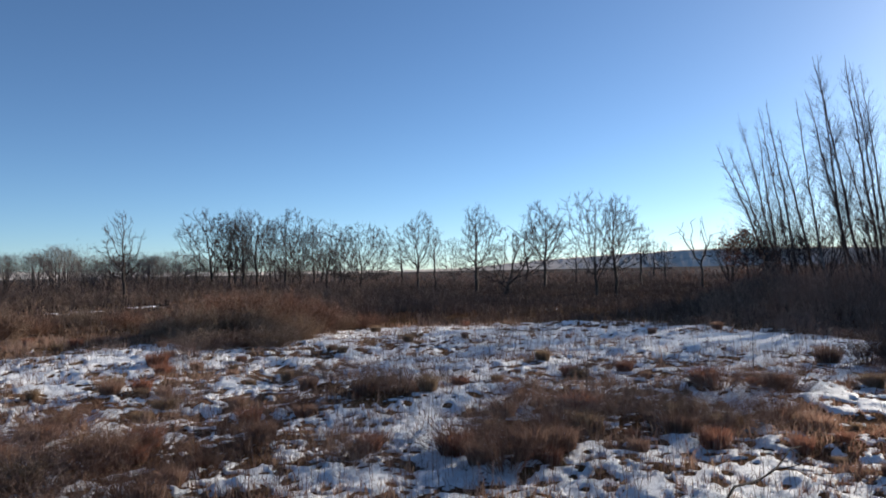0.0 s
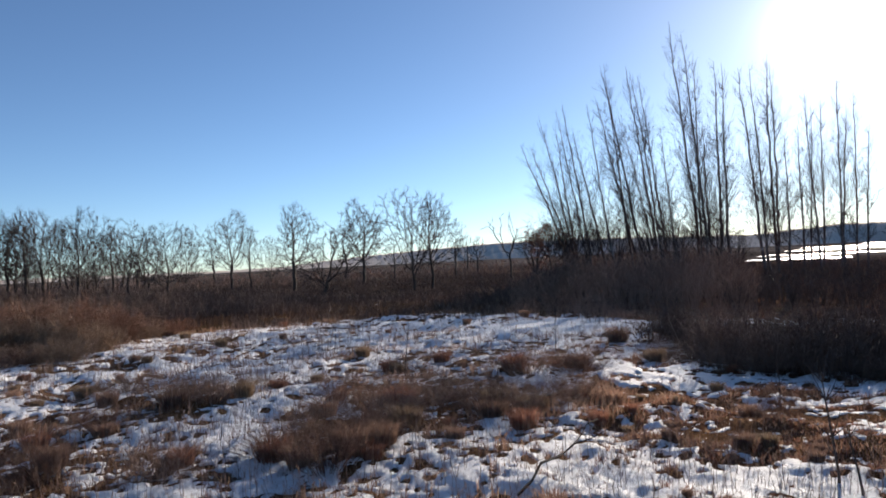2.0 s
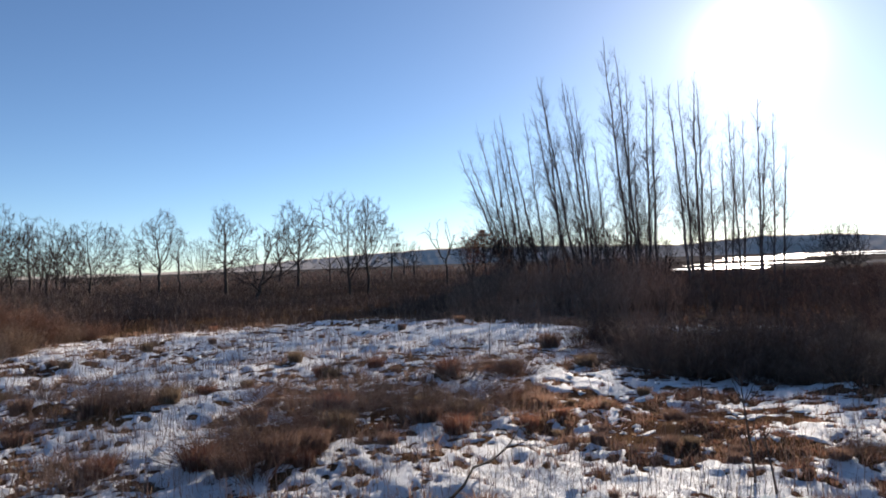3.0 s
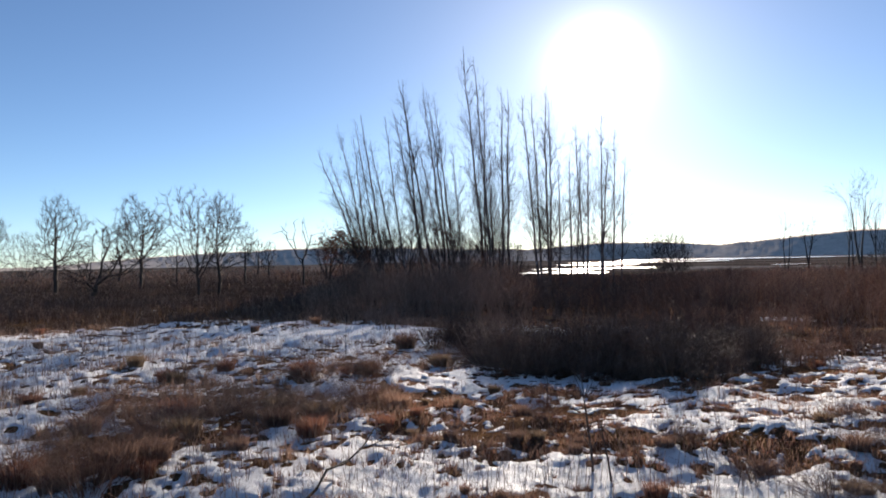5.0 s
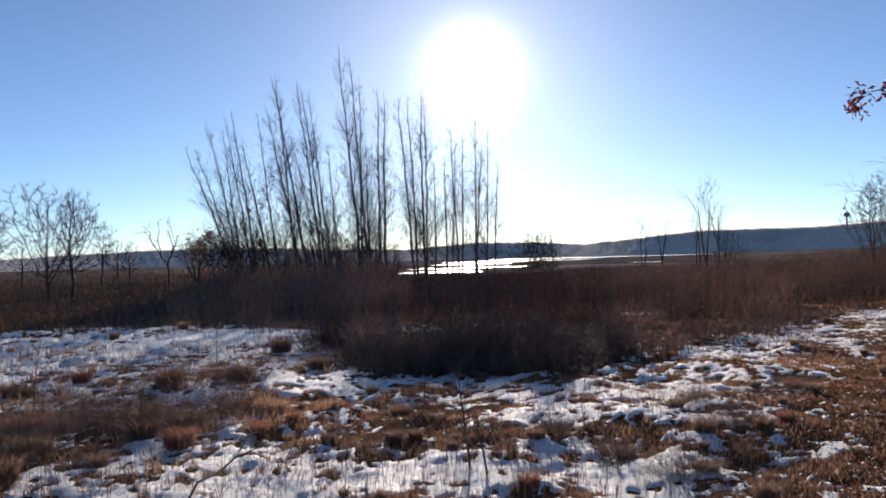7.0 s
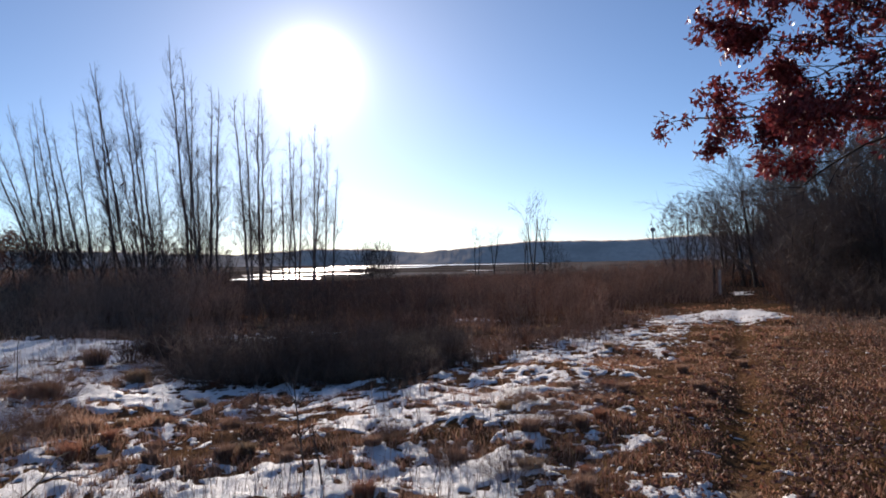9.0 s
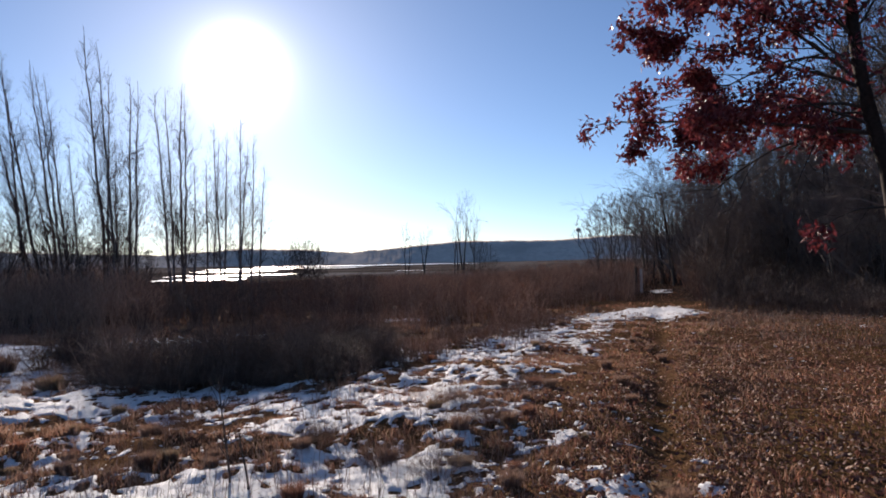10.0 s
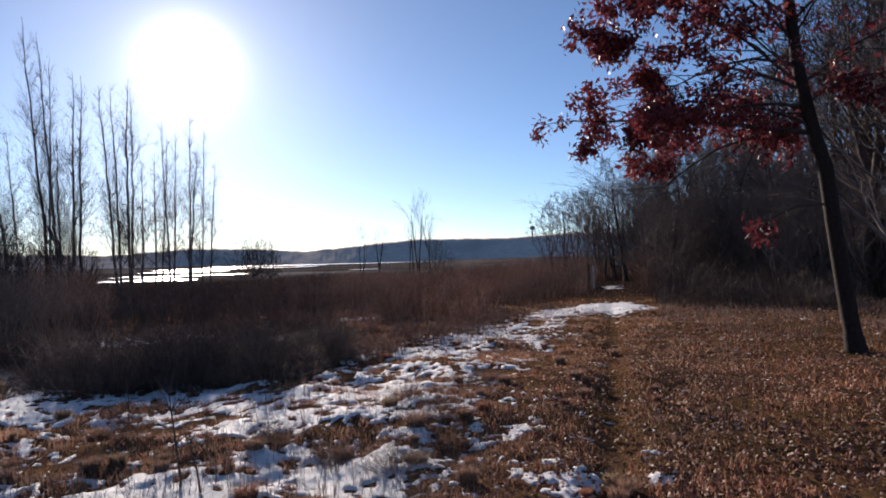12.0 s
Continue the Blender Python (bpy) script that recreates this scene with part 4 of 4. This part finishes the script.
def leaves(heap, pos, way, size):
    n = len(pos)
    way = way / np.linalg.norm(way, axis=1, keepdims=True)
    u, w = across(way)
    a = RNG.uniform(0, 6.283, n)[:, None]
    s, t = u * np.cos(a) + w * np.sin(a), w * np.cos(a) - u * np.sin(a)
    v = pos[:, None] + size[:, None, None] * (way[:, None] * LEAF_V[None, :, :1] + s[:, None] * LEAF_V[None, :, 1:2] + t[:, None] * LEAF_V[None, :, 2:])
    f = (LEAF_F[None] + len(LEAF_V) * np.arange(n)[:, None, None]).reshape(-1, 3)
    heap.add(v.reshape(-1, 3), f)


def litter():
    """Curled dead leaves, two folded halves each."""
    rows = [ground_points(46000, 64, 112, 0.6, 20, 1.2), ground_points(16000, 112, 240, 0.6, 13, 1.0)]
    b, d, x, y, z = (np.concatenate(k) for k in zip(*rows))
    keep = RNG.uniform(0, 1, len(b)) < np.clip((b - 68) / 13, 0.1, 1) * np.clip((240 - b) / 90, 0, 1) * (1 - 0.75 * rut(x, y)) * (0.75 + 0.5 * fbm(x, y, 1.6, 2, 181))
    pos = np.stack([x, y, z + RNG.uniform(0.01, 0.07, len(x))], 1)[keep]
    n = len(pos)
    way = unit_rand(n, 0.5)
    u, w = across(way)
    size = RNG.uniform(0.022, 0.062, n)[:, None]
    curl = RNG.uniform(0.1, 0.5, n)[:, None]
    v = np.stack([pos, pos + size * (way * 0.4 + u * 0.34 + w * curl), pos + size * (way * 0.45 - u * 0.34 + w * curl), pos + size * way * 0.55, pos + size * (way + w * curl * 0.6)], 1)
    f = (np.array([(0, 3, 1), (0, 2, 3), (1, 3, 4), (2, 4, 3)])[None] + 5 * np.arange(n)[:, None, None]).reshape(-1, 3)
    heap = Heap()
    heap.add(v.reshape(-1, 3), f)
    tagged(new("leaf_litter", heap.mesh("leaf_litter", M_LITTER)), "curled brown fallen oak leaves on the trail", "leaves", kind="stuff")


litter()


# ---- single plants of the field ----
def shrub_mesh(seed, stems, twigs, wide, name, mat, r=0.0035):
    global RNG
    RNG = np.random.default_rng(seed)
    heap = Heap()
    a, q = RNG.uniform(0, 6.283, stems), RNG.uniform(0, 1, stems) ** 0.6
    base = np.stack([np.cos(a) * q * 0.22 * wide, np.sin(a) * q * 0.22 * wide, 0 * a - 0.04], 1)
    out = np.stack([np.cos(a) * q * 0.55 * wide, np.sin(a) * q * 0.55 * wide, np.sqrt(np.clip(1.05 - q * q * 0.75, 0.05, 2))], 1)
    tip = base + out * RNG.uniform(0.7, 1.05, stems)[:, None] + RNG.normal(0, 0.06, (stems, 3))
    mid = (base + tip) / 2 + RNG.normal(0, 0.04, (stems, 3))
    spikes(heap, base, mid, tip, r)
    for _ in range(twigs):
        s = RNG.uniform(0.25, 1.0, stems)[:, None]
        o = np.where(s < 0.5, base + (mid - base) * s * 2, mid + (tip - mid) * (s * 2 - 1))
        way = unit_rand(stems, 0.6) + np.array([0, 0, 0.5])
        spines(heap, o, o + way * RNG.uniform(0.08, 0.24, stems)[:, None], r * 0.7)
    return heap.mesh(name, mat)


def tussock_mesh(seed, count, mat):
    global RNG
    RNG = np.random.default_rng(seed)
    heap = Heap()
    a, q = RNG.uniform(0, 6.283, count), RNG.uniform(0, 1, count) ** 0.5
    base = np.stack([np.cos(a) * q * 0.28, np.sin(a) * q * 0.28, 0 * a - 0.04], 1)
    h = RNG.uniform(0.5, 1.05, count)
    out = np.stack([np.cos(a) * q, np.sin(a) * q, 0 * a], 1) * RNG.uniform(0.3, 0.95, count)[:, None] + RNG.normal(0, 0.12, (count, 3)) * np.array([1, 1, 0])
    tip = base + (out * 0.7 + np.array([0, 0, 1.0])) * h[:, None] * np.array([1, 1, 0.8])
    mid = base + (out * 0.2 + np.array([0, 0, 0.62])) * h[:, None]
    blade_strips(heap, base, mid, tip, 0.014)
    return heap.mesh("tuft", mat)


SHRUBS = [shrub_mesh(200 + k, 105, 9, w, "branches", m) for k, (w, m) in enumerate(((1.0, M_RED), (1.2, M_STEM), (0.9, M_RED), (1.3, M_STEM)))]
TUFTS = [tussock_mesh(220 + k, 520, m) for k, m in enumerate((M_RED, M_TRAIL, M_RED, M_TAN))]
RNG = np.random.default_rng(77)


def plant(name, me, label, category, group, b, d, wide, high):
    p = at(b, d)
    p.z = float(ground_z(p.x, p.y))
    o = new(name, me)
    o.matrix_basis = Matrix.Translation(p) @ Matrix.Rotation(RNG.uniform(0, 6.28), 4, "Z") @ Matrix.Diagonal((wide, wide, high, 1))
    tagged(o, label, category, group)


# bearing, distance, width, height of the bushy clumps in the field
CLUMPS = [(-33, 5.1, 0.8, 0.5), (-29.5, 4.9, 0.75, 0.45), (-25.5, 5.4, 0.7, 0.4), (-34, 7.2, 0.9, 0.5), (-20, 6.0, 0.6, 0.35), (-31, 6.0, 0.8, 0.5), (-27.5, 6.4, 0.9, 0.55), (-23.5, 6.8, 0.8, 0.45), (-29, 8.0, 0.9, 0.45), (-22, 9.0, 0.8, 0.35),
          (-15.8, 6.6, 0.65, 0.5), (-8, 6.0, 0.6, 0.4), (-6.6, 9.1, 0.8, 0.45), (-4, 8.8, 0.7, 0.5), (5, 5.6, 0.75, 0.65),
          (2, 6.3, 0.8, 0.5), (8.5, 6.1, 0.7, 0.5), (10, 7.2, 0.9, 0.5), (6, 7.9, 0.8, 0.45), (14, 7.9, 0.9, 0.45)]
CLUMPS_RIGHT = [(18.5, 7.3, 0.9, 0.45), (22.5, 7.5, 0.9, 0.45), (26, 7.9, 0.8, 0.4), (22, 9.2, 0.9, 0.55), (26.5, 9.4, 0.9, 0.5), (33, 10.4, 0.8, 0.45),
                (32, 12.3, 1.0, 0.8), (-20.5, 13.2, 1.0, 0.6), (-12, 8.2, 0.6, 0.35), (-10, 10.6, 0.8, 0.4), (41, 7.1, 0.5, 0.35), (0, 9.6, 0.6, 0.3), (66, 6.6, 0.5, 0.28), (63, 7.4, 0.45, 0.22), (52, 6.2, 0.45, 0.22), (69, 8.2, 0.5, 0.25),
                (57, 5.6, 0.45, 0.25), (62, 5.2, 0.5, 0.25)]
for k, (b, d, w, h) in enumerate(CLUMPS + CLUMPS_RIGHT):
    plant("shrub", SHRUBS[k % 4], "low round russet leafless shrub rising out of snow and grass", "shrub", "shrubs of the field", b, d, w, h * 0.9)
    plant("tussock", TUFTS[(k * 3) % 4], "dry grass tussock at the foot of a shrub", "grass tussock", "tussocks of the field", b + RNG.uniform(-3, 3), d - RNG.uniform(-0.3, 0.4), w * 0.55, h * 0.6)


TALL_BUSHES = [shrub_mesh(240 + k, 190, 14, w, "branches", m, 0.0045) for k, (w, m) in enumerate(((1.0, M_FIELD), (1.2, M_RED)))]
RNG = np.random.default_rng(78)
for k, (b, d, w, h) in enumerate([(-22.4, 19.5, 1.2, 0.8), (-21.2, 18.0, 1.0, 1.0), (-20.2, 17.2, 1.3, 1.2), (-18.9, 18.8, 1.5, 1.35), (-17.4, 17.4, 1.1, 1.0), (-16.2, 18.4, 1.4, 1.4), (-14.6, 17.0, 1.3, 1.15), (-13.2, 18.2, 1.5, 1.4), (-12.0, 16.6, 1.0, 0.85), (-10.9, 17.8, 1.2, 1.1), (-19.4, 15.4, 1.0, 0.6), (-17.0, 15.0, 0.9, 0.5), (-14.2, 14.8, 1.1, 0.6),
                                (-34.5, 19.5, 1.4, 1.3), (-33.0, 20.8, 1.2, 1.0), (-31.2, 22.5, 1.1, 0.8), (-9.0, 18.9, 1.0, 0.7), (-6.6, 19.6, 0.9, 0.6), (-15.4, 21.0, 1.6, 1.3), (-18.0, 22.0, 1.6, 1.2), (-11.6, 21.0, 1.3, 1.1), (-25.0, 23.0, 1.2, 0.7), (-28.0, 25.0, 1.3, 0.7)]):
    plant("bush", TALL_BUSHES[k % 2], "tall soft tan leafless bush at the edge of the snow", "bush", "bushes of the field edge", b, d, w, h * 0.86)


def scattered_tussocks():
    b, d, x, y, z = ground_points(1800, -40, 84, 4.3, 19, 1.1)
    m = snow_mask(x, y)
    n = 0
    for i in range(len(b)):
        if m[i] < 0.05 and n < 238:
            n += 1
            s = RNG.uniform(0.13, 0.36) * (0.62 if b[i] > 28 else 1.0)
            plant("tussock", TUFTS[n % 4], "dry grass tussock bent over the thin snow", "grass tussock", "tussocks of the field", b[i], d[i], s * 1.1, s * 0.8)


scattered_tussocks()


DARK_SHRUBS = [shrub_mesh(250 + k, 80, 9, w, "branches", M_SCRUB, 0.004) for k, w in enumerate((0.8, 1.1, 0.9))]
RNG = np.random.default_rng(79)


def thicket():
    for k in range(125):
        b = RNG.uniform(33.5, 59)
        front = k < 65
        d = float(snow_edge(b)) + (RNG.uniform(-0.1, 1.3) if front else RNG.uniform(1.0, 4.2))
        h = RNG.uniform(0.3, 0.75) * (0.75 + 0.4 * math.sin(b * 1.9)) + 0.08 if front else RNG.uniform(0.2, 0.5)
        h *= np.interp(b, [33, 37, 46, 54, 59], [0.75, 1.3, 1.25, 1.0, 0.55])
        plant("shrub", DARK_SHRUBS[k % 3], "dense dark leafless shrub in the thicket behind the snow", "shrub", "shrubs of the thicket", b, d, RNG.uniform(0.5, 0.95), h)


thicket()


def stalk(name, label, b, d, high, r, twigs, seed):
    rng = np.random.default_rng(seed)
    stem, side = Heap(), Heap()
    pts, _ = wander(rng, (0, 0, -0.05), (0, 0, 1), high, 7, 0.05, 0.05)
    tube(stem, pts, np.linspace(r, r * 0.3, 8), 5)
    for _ in range(twigs):
        k = int(rng.integers(2, 7))
        way = side_way(rng, (0, 0, 1), rng.uniform(0.4, 1.0))
        p2, _ = wander(rng, pts[k], way, high * rng.uniform(0.12, 0.3), 3, 0.12, 0.06)
        tube(side, p2, np.linspace(r * 0.45, r * 0.15, 4), 3)
    p = at(b, d)
    p.z = float(ground_z(p.x, p.y))
    e = thing(name, label, "sapling", m=Matrix.Translation(p))
    part("stem", stem.mesh("stem", M_BARK), e), part("crown", side.mesh("crown", M_TWIG), e)


stalk("sapling", "slim dark bare sapling standing in the snow", 44.8, 5.2, 0.85, 0.011, 12, 1)
stalk("sapling", "short dark bare sapling beside another in the snow", 46.2, 5.0, 0.5, 0.01, 7, 2)
stalk("sapling", "thin upright dead stalk in the snowy field", 11.6, 8.8, 0.85, 0.008, 5, 3)
stalk("sapling", "thin upright dead stalk in the snowy field", 24.4, 11.0, 0.8, 0.009, 5, 4)
stalk("sapling", "slim dark bare sapling by the thicket", 41.2, 7.5, 0.55, 0.009, 8, 5)


def fallen_branch():
    rng = np.random.default_rng(4)
    heap = Heap()
    a, b = at(20.8, 4.55, 0.1), at(27.4, 6.0, 0.2)
    s = np.linspace(0, 1, 9)[:, None]
    pts = np.array(a) * (1 - s) + np.array(b) * s + rng.normal(0, 0.008, (9, 3))
    pts[:, 2] = ground_z(pts[:, 0], pts[:, 1]) + 0.1 + 0.12 * s[:, 0]
    tube(heap, pts, np.linspace(0.011, 0.004, 9), 6)
    for k in (5, 7):
        p2, _ = wander(rng, pts[k], side_way(rng, np.array(b - a) / (b - a).length, 0.7), 0.3, 4, 0.1, 0.03)
        tube(heap, p2, np.linspace(0.005, 0.002, 5), 4)
    tagged(new("fallen_branch", heap.mesh("fallen_branch", M_OAKBARK)), "dark fallen branch propped in the snow", "branch")


fallen_branch()


# ---- red-leaved oak beside the trail ----
LEAF_MESHES = [mesh_of("leaf", leaf_template(c)[0], LEAF_F, M_LEAF) for c in (0.15, 0.3, 0.5)]


def oak():
    global RNG
    rng = np.random.default_rng(64)
    RNG = np.random.default_rng(65)
    foot = at(97.75, 12.1)
    left = Vector((-math.cos(radians(96)), math.sin(radians(96)), 0))
    away = at(96, 1)
    trunk, limbs, tips = Heap(), Heap(), []
    z = np.linspace(-0.1, 9.6, 24)
    shift = np.interp(z, [-0.1, 0.9, 1.95, 2.83, 3.48, 4.4, 5.05, 5.6, 7.2, 9.6], [-0.02, 0.11, 0.23, 0.32, 0.49, 0.66, 0.72, 0.76, 0.92, 1.1])
    pts = np.stack([left.x * shift + 0.05 * np.sin(z), left.y * shift, z], 1)
    tube(trunk, pts, np.interp(z, [-0.1, 0.3, 3, 4, 9.6], [0.18, 0.128, 0.112, 0.098, 0.03]), 10)
    spec = dict(bend=0.13, lift=-0.05, levels=3, kids=(8, 5, 3), angle=(0.35, 1.0), short=(0.26, 0.46), thin=0.0045, flat=0.7, segs=7, start=0.12)
    long_spec = dict(spec, bend=0.05, lift=-0.01, kids=(7, 4, 2), short=(0.14, 0.26), start=0.35)
    # height, metres to the left, metres away, rise of each limb
    low_limbs = ((2.3, 1.2, -0.5, -0.2), (3.4, 3.0, 0.3, 0.7), (3.4, 5.0, 0.2, 0.0), (3.8, 2.6, 1.6, 0.9), (4.1, 3.1, -0.5, 0.9), (4.2, 2.6, -1.6, 0.8),
                        (4.5, 3.1, 0.8, 1.1), (4.9, 2.9, -0.6, 1.4), (5.3, 2.8, 1.2, 1.2), (5.7, 2.8, -0.8, 1.5), (6.1, 2.7, 0.4, 1.6))
    high_limbs = ((6.6, 2.6, -1.0, 1.6), (7.2, 2.2, 0.8, 1.6), (7.8, 1.8, 0.0, 1.6), (4.2, -2.6, 0.5, 1.0), (5.2, -2.4, -0.8, 1.3),
                        (6.2, -2.0, 0.6, 1.5), (4.8, 0.4, 2.8, 1.0), (5.7, 0.3, -2.6, 1.2), (8.4, 0.8, 0.5, 1.8), (4.4, 2.0, -2.2, 0.6),
                        (3.5, 2.2, -1.0, 0.3), (3.7, 1.4, 0.9, 0.35), (3.9, -1.4, -0.6, 0.6), (4.6, 1.3, -0.4, 1.6), (5.0, -1.2, 0.4, 1.6), (5.5, 1.2, 0.6, 1.8))
    for h, l, f, up in low_limbs + high_limbs:
        o = np.array([np.interp(h, z, pts[:, k]) for k in range(3)])
        way = (np.array(left * l * (0.8 if l < 0 else 0.76 if h < 4.3 else 0.61) + away * f * 0.8) + np.array([0, 0, up * 0.8 + 0.25 * abs(l)]))
        long = float(np.linalg.norm(way))
        branch(rng, limbs, o, way / long, long, 0.012 + 0.0062 * long, 0, long_spec if l > 4.5 else spec, tips)
    e = thing("oak_tree", "leaning oak keeping its dull red leaves, beside the trail", "tree", m=Matrix.Translation(foot))
    part("trunk", trunk.mesh("trunk", M_OAKBARK, True), e)
    part("crown", limbs.mesh("crown", M_OAKTWIG), e, "dark spreading limbs and twigs")
    tip_p, tip_d = np.array([t[0] for t in tips]), np.array([t[1] for t in tips])
    reach = (tip_p @ np.array(left))
    keep = RNG.uniform(0, 1, len(reach)) < np.interp(reach, [-3, 0, 1.5, 2.3, 3.0], [0.09, 0.11, 0.18, 0.5, 0.9])
    keep |= (tip_p[:, 2] > 2.9) & (tip_p[:, 2] < 4.2) & (RNG.uniform(0, 1, len(reach)) < 0.22)
    keep &= fbm(reach * 1.7, tip_p[:, 2] * 1.7, 1.0, 2, 67) > np.interp(reach, [2.0, 2.8], [-0.12, -0.5])
    keep &= (tip_p[:, 2] > 3.2) | (RNG.uniform(0, 1, len(reach)) < 0.3)
    keep &= tip_p[:, 2] > np.interp(reach, [1.3, 1.4, 2.4, 2.8], [0.0, 3.0, 2.95, 2.95])
    tip_p, tip_d = np.repeat(tip_p[keep], 12, 0), np.repeat(tip_d[keep], 12, 0)
    pos = tip_p + RNG.normal(0, 0.085, tip_p.shape) - np.array([0, 0, 0.04])
    way = tip_d * 0.6 + unit_rand(len(pos)) + np.array([0, 0, -0.5])
    size = RNG.uniform(0.1, 0.165, len(pos))
    outer = np.argsort(-(pos @ np.array(left)))[:280]
    for i in outer:
        o = part("leaf", LEAF_MESHES[int(i) % 3], e)
        turn = Vector((1, 0, 0)).rotation_difference(Vector(way[i])).to_matrix().to_4x4()
        o.matrix_basis = Matrix.Translation(pos[i]) @ turn @ Matrix.Rotation(RNG.uniform(0, 6.28), 4, "X") @ Matrix.Diagonal((size[i], size[i], size[i], 1))
    rest = np.ones(len(pos), bool)
    rest[outer] = False
    heap = Heap()
    leaves(heap, pos[rest], way[rest], size[rest])
    foliage = part("foliage", heap.mesh("foliage", M_OAKLEAF), e, "dull red withered oak leaves")
    foliage["kind"] = "stuff"


oak()


# ---- small far things ----
def trail_posts():
    m, n, l, b = material("weathered_wood", 0.85, 0.2)
    tc = n.new("ShaderNodeTexCoord")
    l.new(ramp(n, l, noise_tex(n, l, 12, 6, 0.7, tc.outputs["Object"]), [(0.3, (0.3, 0.28, 0.26)), (0.7, (0.62, 0.6, 0.57))]), b.inputs["Base Color"])
    for bb, d, h, mat in ((78.95, 31.5, 1.2, m), (78.55, 31.8, 1.3, M_BARK)):
        bm = bmesh.new()
        bmesh.ops.create_cone(bm, cap_ends=True, segments=10, radius1=0.065, radius2=0.055, depth=h)
        bmesh.ops.translate(bm, verts=bm.verts, vec=(0, 0, h / 2 - 0.1))
        bmesh.ops.bevel(bm, geom=[e for e in bm.edges if len(e.link_faces) == 2 and e.calc_face_angle() > 1], offset=0.02, segments=2, affect="EDGES")
        me = bpy.data.meshes.new("trail_post")
        bm.to_mesh(me)
        bm.free()
        me.materials.append(mat)
        o = new("trail_post", me)
        p = at(bb, d)
        p.z = float(ground_z(p.x, p.y))
        o.matrix_basis = Matrix.Translation(p)
        tagged(o, "pale weathered wooden post at the trail mouth" if mat == m else "dark wooden post beside a pale one at the trail", "post", "posts of the trail")


trail_posts()


def water_tower():
    m, n, l, b = material("tower_paint", 0.5, 0.4)
    tc = n.new("ShaderNodeTexCoord")
    l.new(ramp(n, l, noise_tex(n, l, 0.6, 4, 0.5, tc.outputs["Object"]), [(0.3, (0.2, 0.21, 0.23)), (0.7, (0.3, 0.31, 0.33))]), b.inputs["Base Color"])
    e = thing("water_tower", "far grey water tower above the wooded ridge", "tower", m=Matrix.Translation(at(74.0, 860, 24)))
    bm = bmesh.new()
    bmesh.ops.create_uvsphere(bm, u_segments=20, v_segments=12, radius=3.4)
    bmesh.ops.scale(bm, verts=bm.verts, vec=(1, 1, 0.8))
    bmesh.ops.translate(bm, verts=bm.verts, vec=(0, 0, 13))
    tank = bpy.data.meshes.new("tank")
    bm.to_mesh(tank)
    bm.free()
    tank.materials.append(m)
    heap = Heap()
    tube(heap, [(0, 0, -8), (0, 0, 0), (0, 0, 9), (0, 0, 11.5)], [1.8, 1.0, 0.9, 1.6], 12)
    part("tank", tank, e), part("column", heap.mesh("column", m), e)


water_tower()


# ---- young growth at the feet of the birches ----
def young_growth():
    rng = np.random.default_rng(88)
    rows = [(float(b), float(rng.uniform(30, 38)), float(rng.uniform(2.3, 3.9)), float(rng.uniform(0.5, 0.9))) for b in np.linspace(23.5, 38.5, 14)]
    stand(TALL, rows, "young bare tree crowding the feet of the birches", "young trees of the grove", 89, "young_tree")


young_growth()


def leafy_shrub():
    """A bushy young tree that still holds its dark withered leaves."""
    global RNG
    RNG = np.random.default_rng(90)
    rng = np.random.default_rng(91)
    p = at(24.4, 31.5)
    p.z = float(ground_z(p.x, p.y))
    e = thing("leafy_shrub", "bushy young tree holding dark withered leaves by the birches", "shrub", m=Matrix.Translation(p))
    trunk, twig, tips = Heap(), Heap(), []
    pts, _ = wander(rng, (0, 0, -0.1), (0, 0, 1), 3.3, 8, 0.06, 0.03)
    tube(trunk, pts, np.linspace(0.05, 0.012, 9), 6)
    spec = dict(bend=0.12, lift=0.03, levels=1, kids=(6,), angle=(0.4, 0.9), short=(0.35, 0.6), thin=0.006)
    for _ in range(26):
        k = int(rng.integers(2, 8))
        branch(rng, twig, pts[k], side_way(rng, (0, 0, 1), rng.uniform(0.8, 1.3)), 1.35 * (1.1 - k / 10), 0.014, 0, spec, tips)
    tp = np.repeat(np.array([t[0] for t in tips]), 4, 0)
    pos = tp + RNG.normal(0, 0.1, tp.shape)
    heap = Heap()
    leaves(heap, pos, unit_rand(len(pos)) + np.array([0, 0, -0.4]), RNG.uniform(0.1, 0.16, len(pos)))
    part("trunk", trunk.mesh("trunk", M_BARK), e), part("crown", twig.mesh("crown", M_TWIG), e)
    foliage = part("foliage", heap.mesh("foliage", M_LITTER), e, "dark brown withered leaves")
    foliage["kind"] = "stuff"


leafy_shrub()
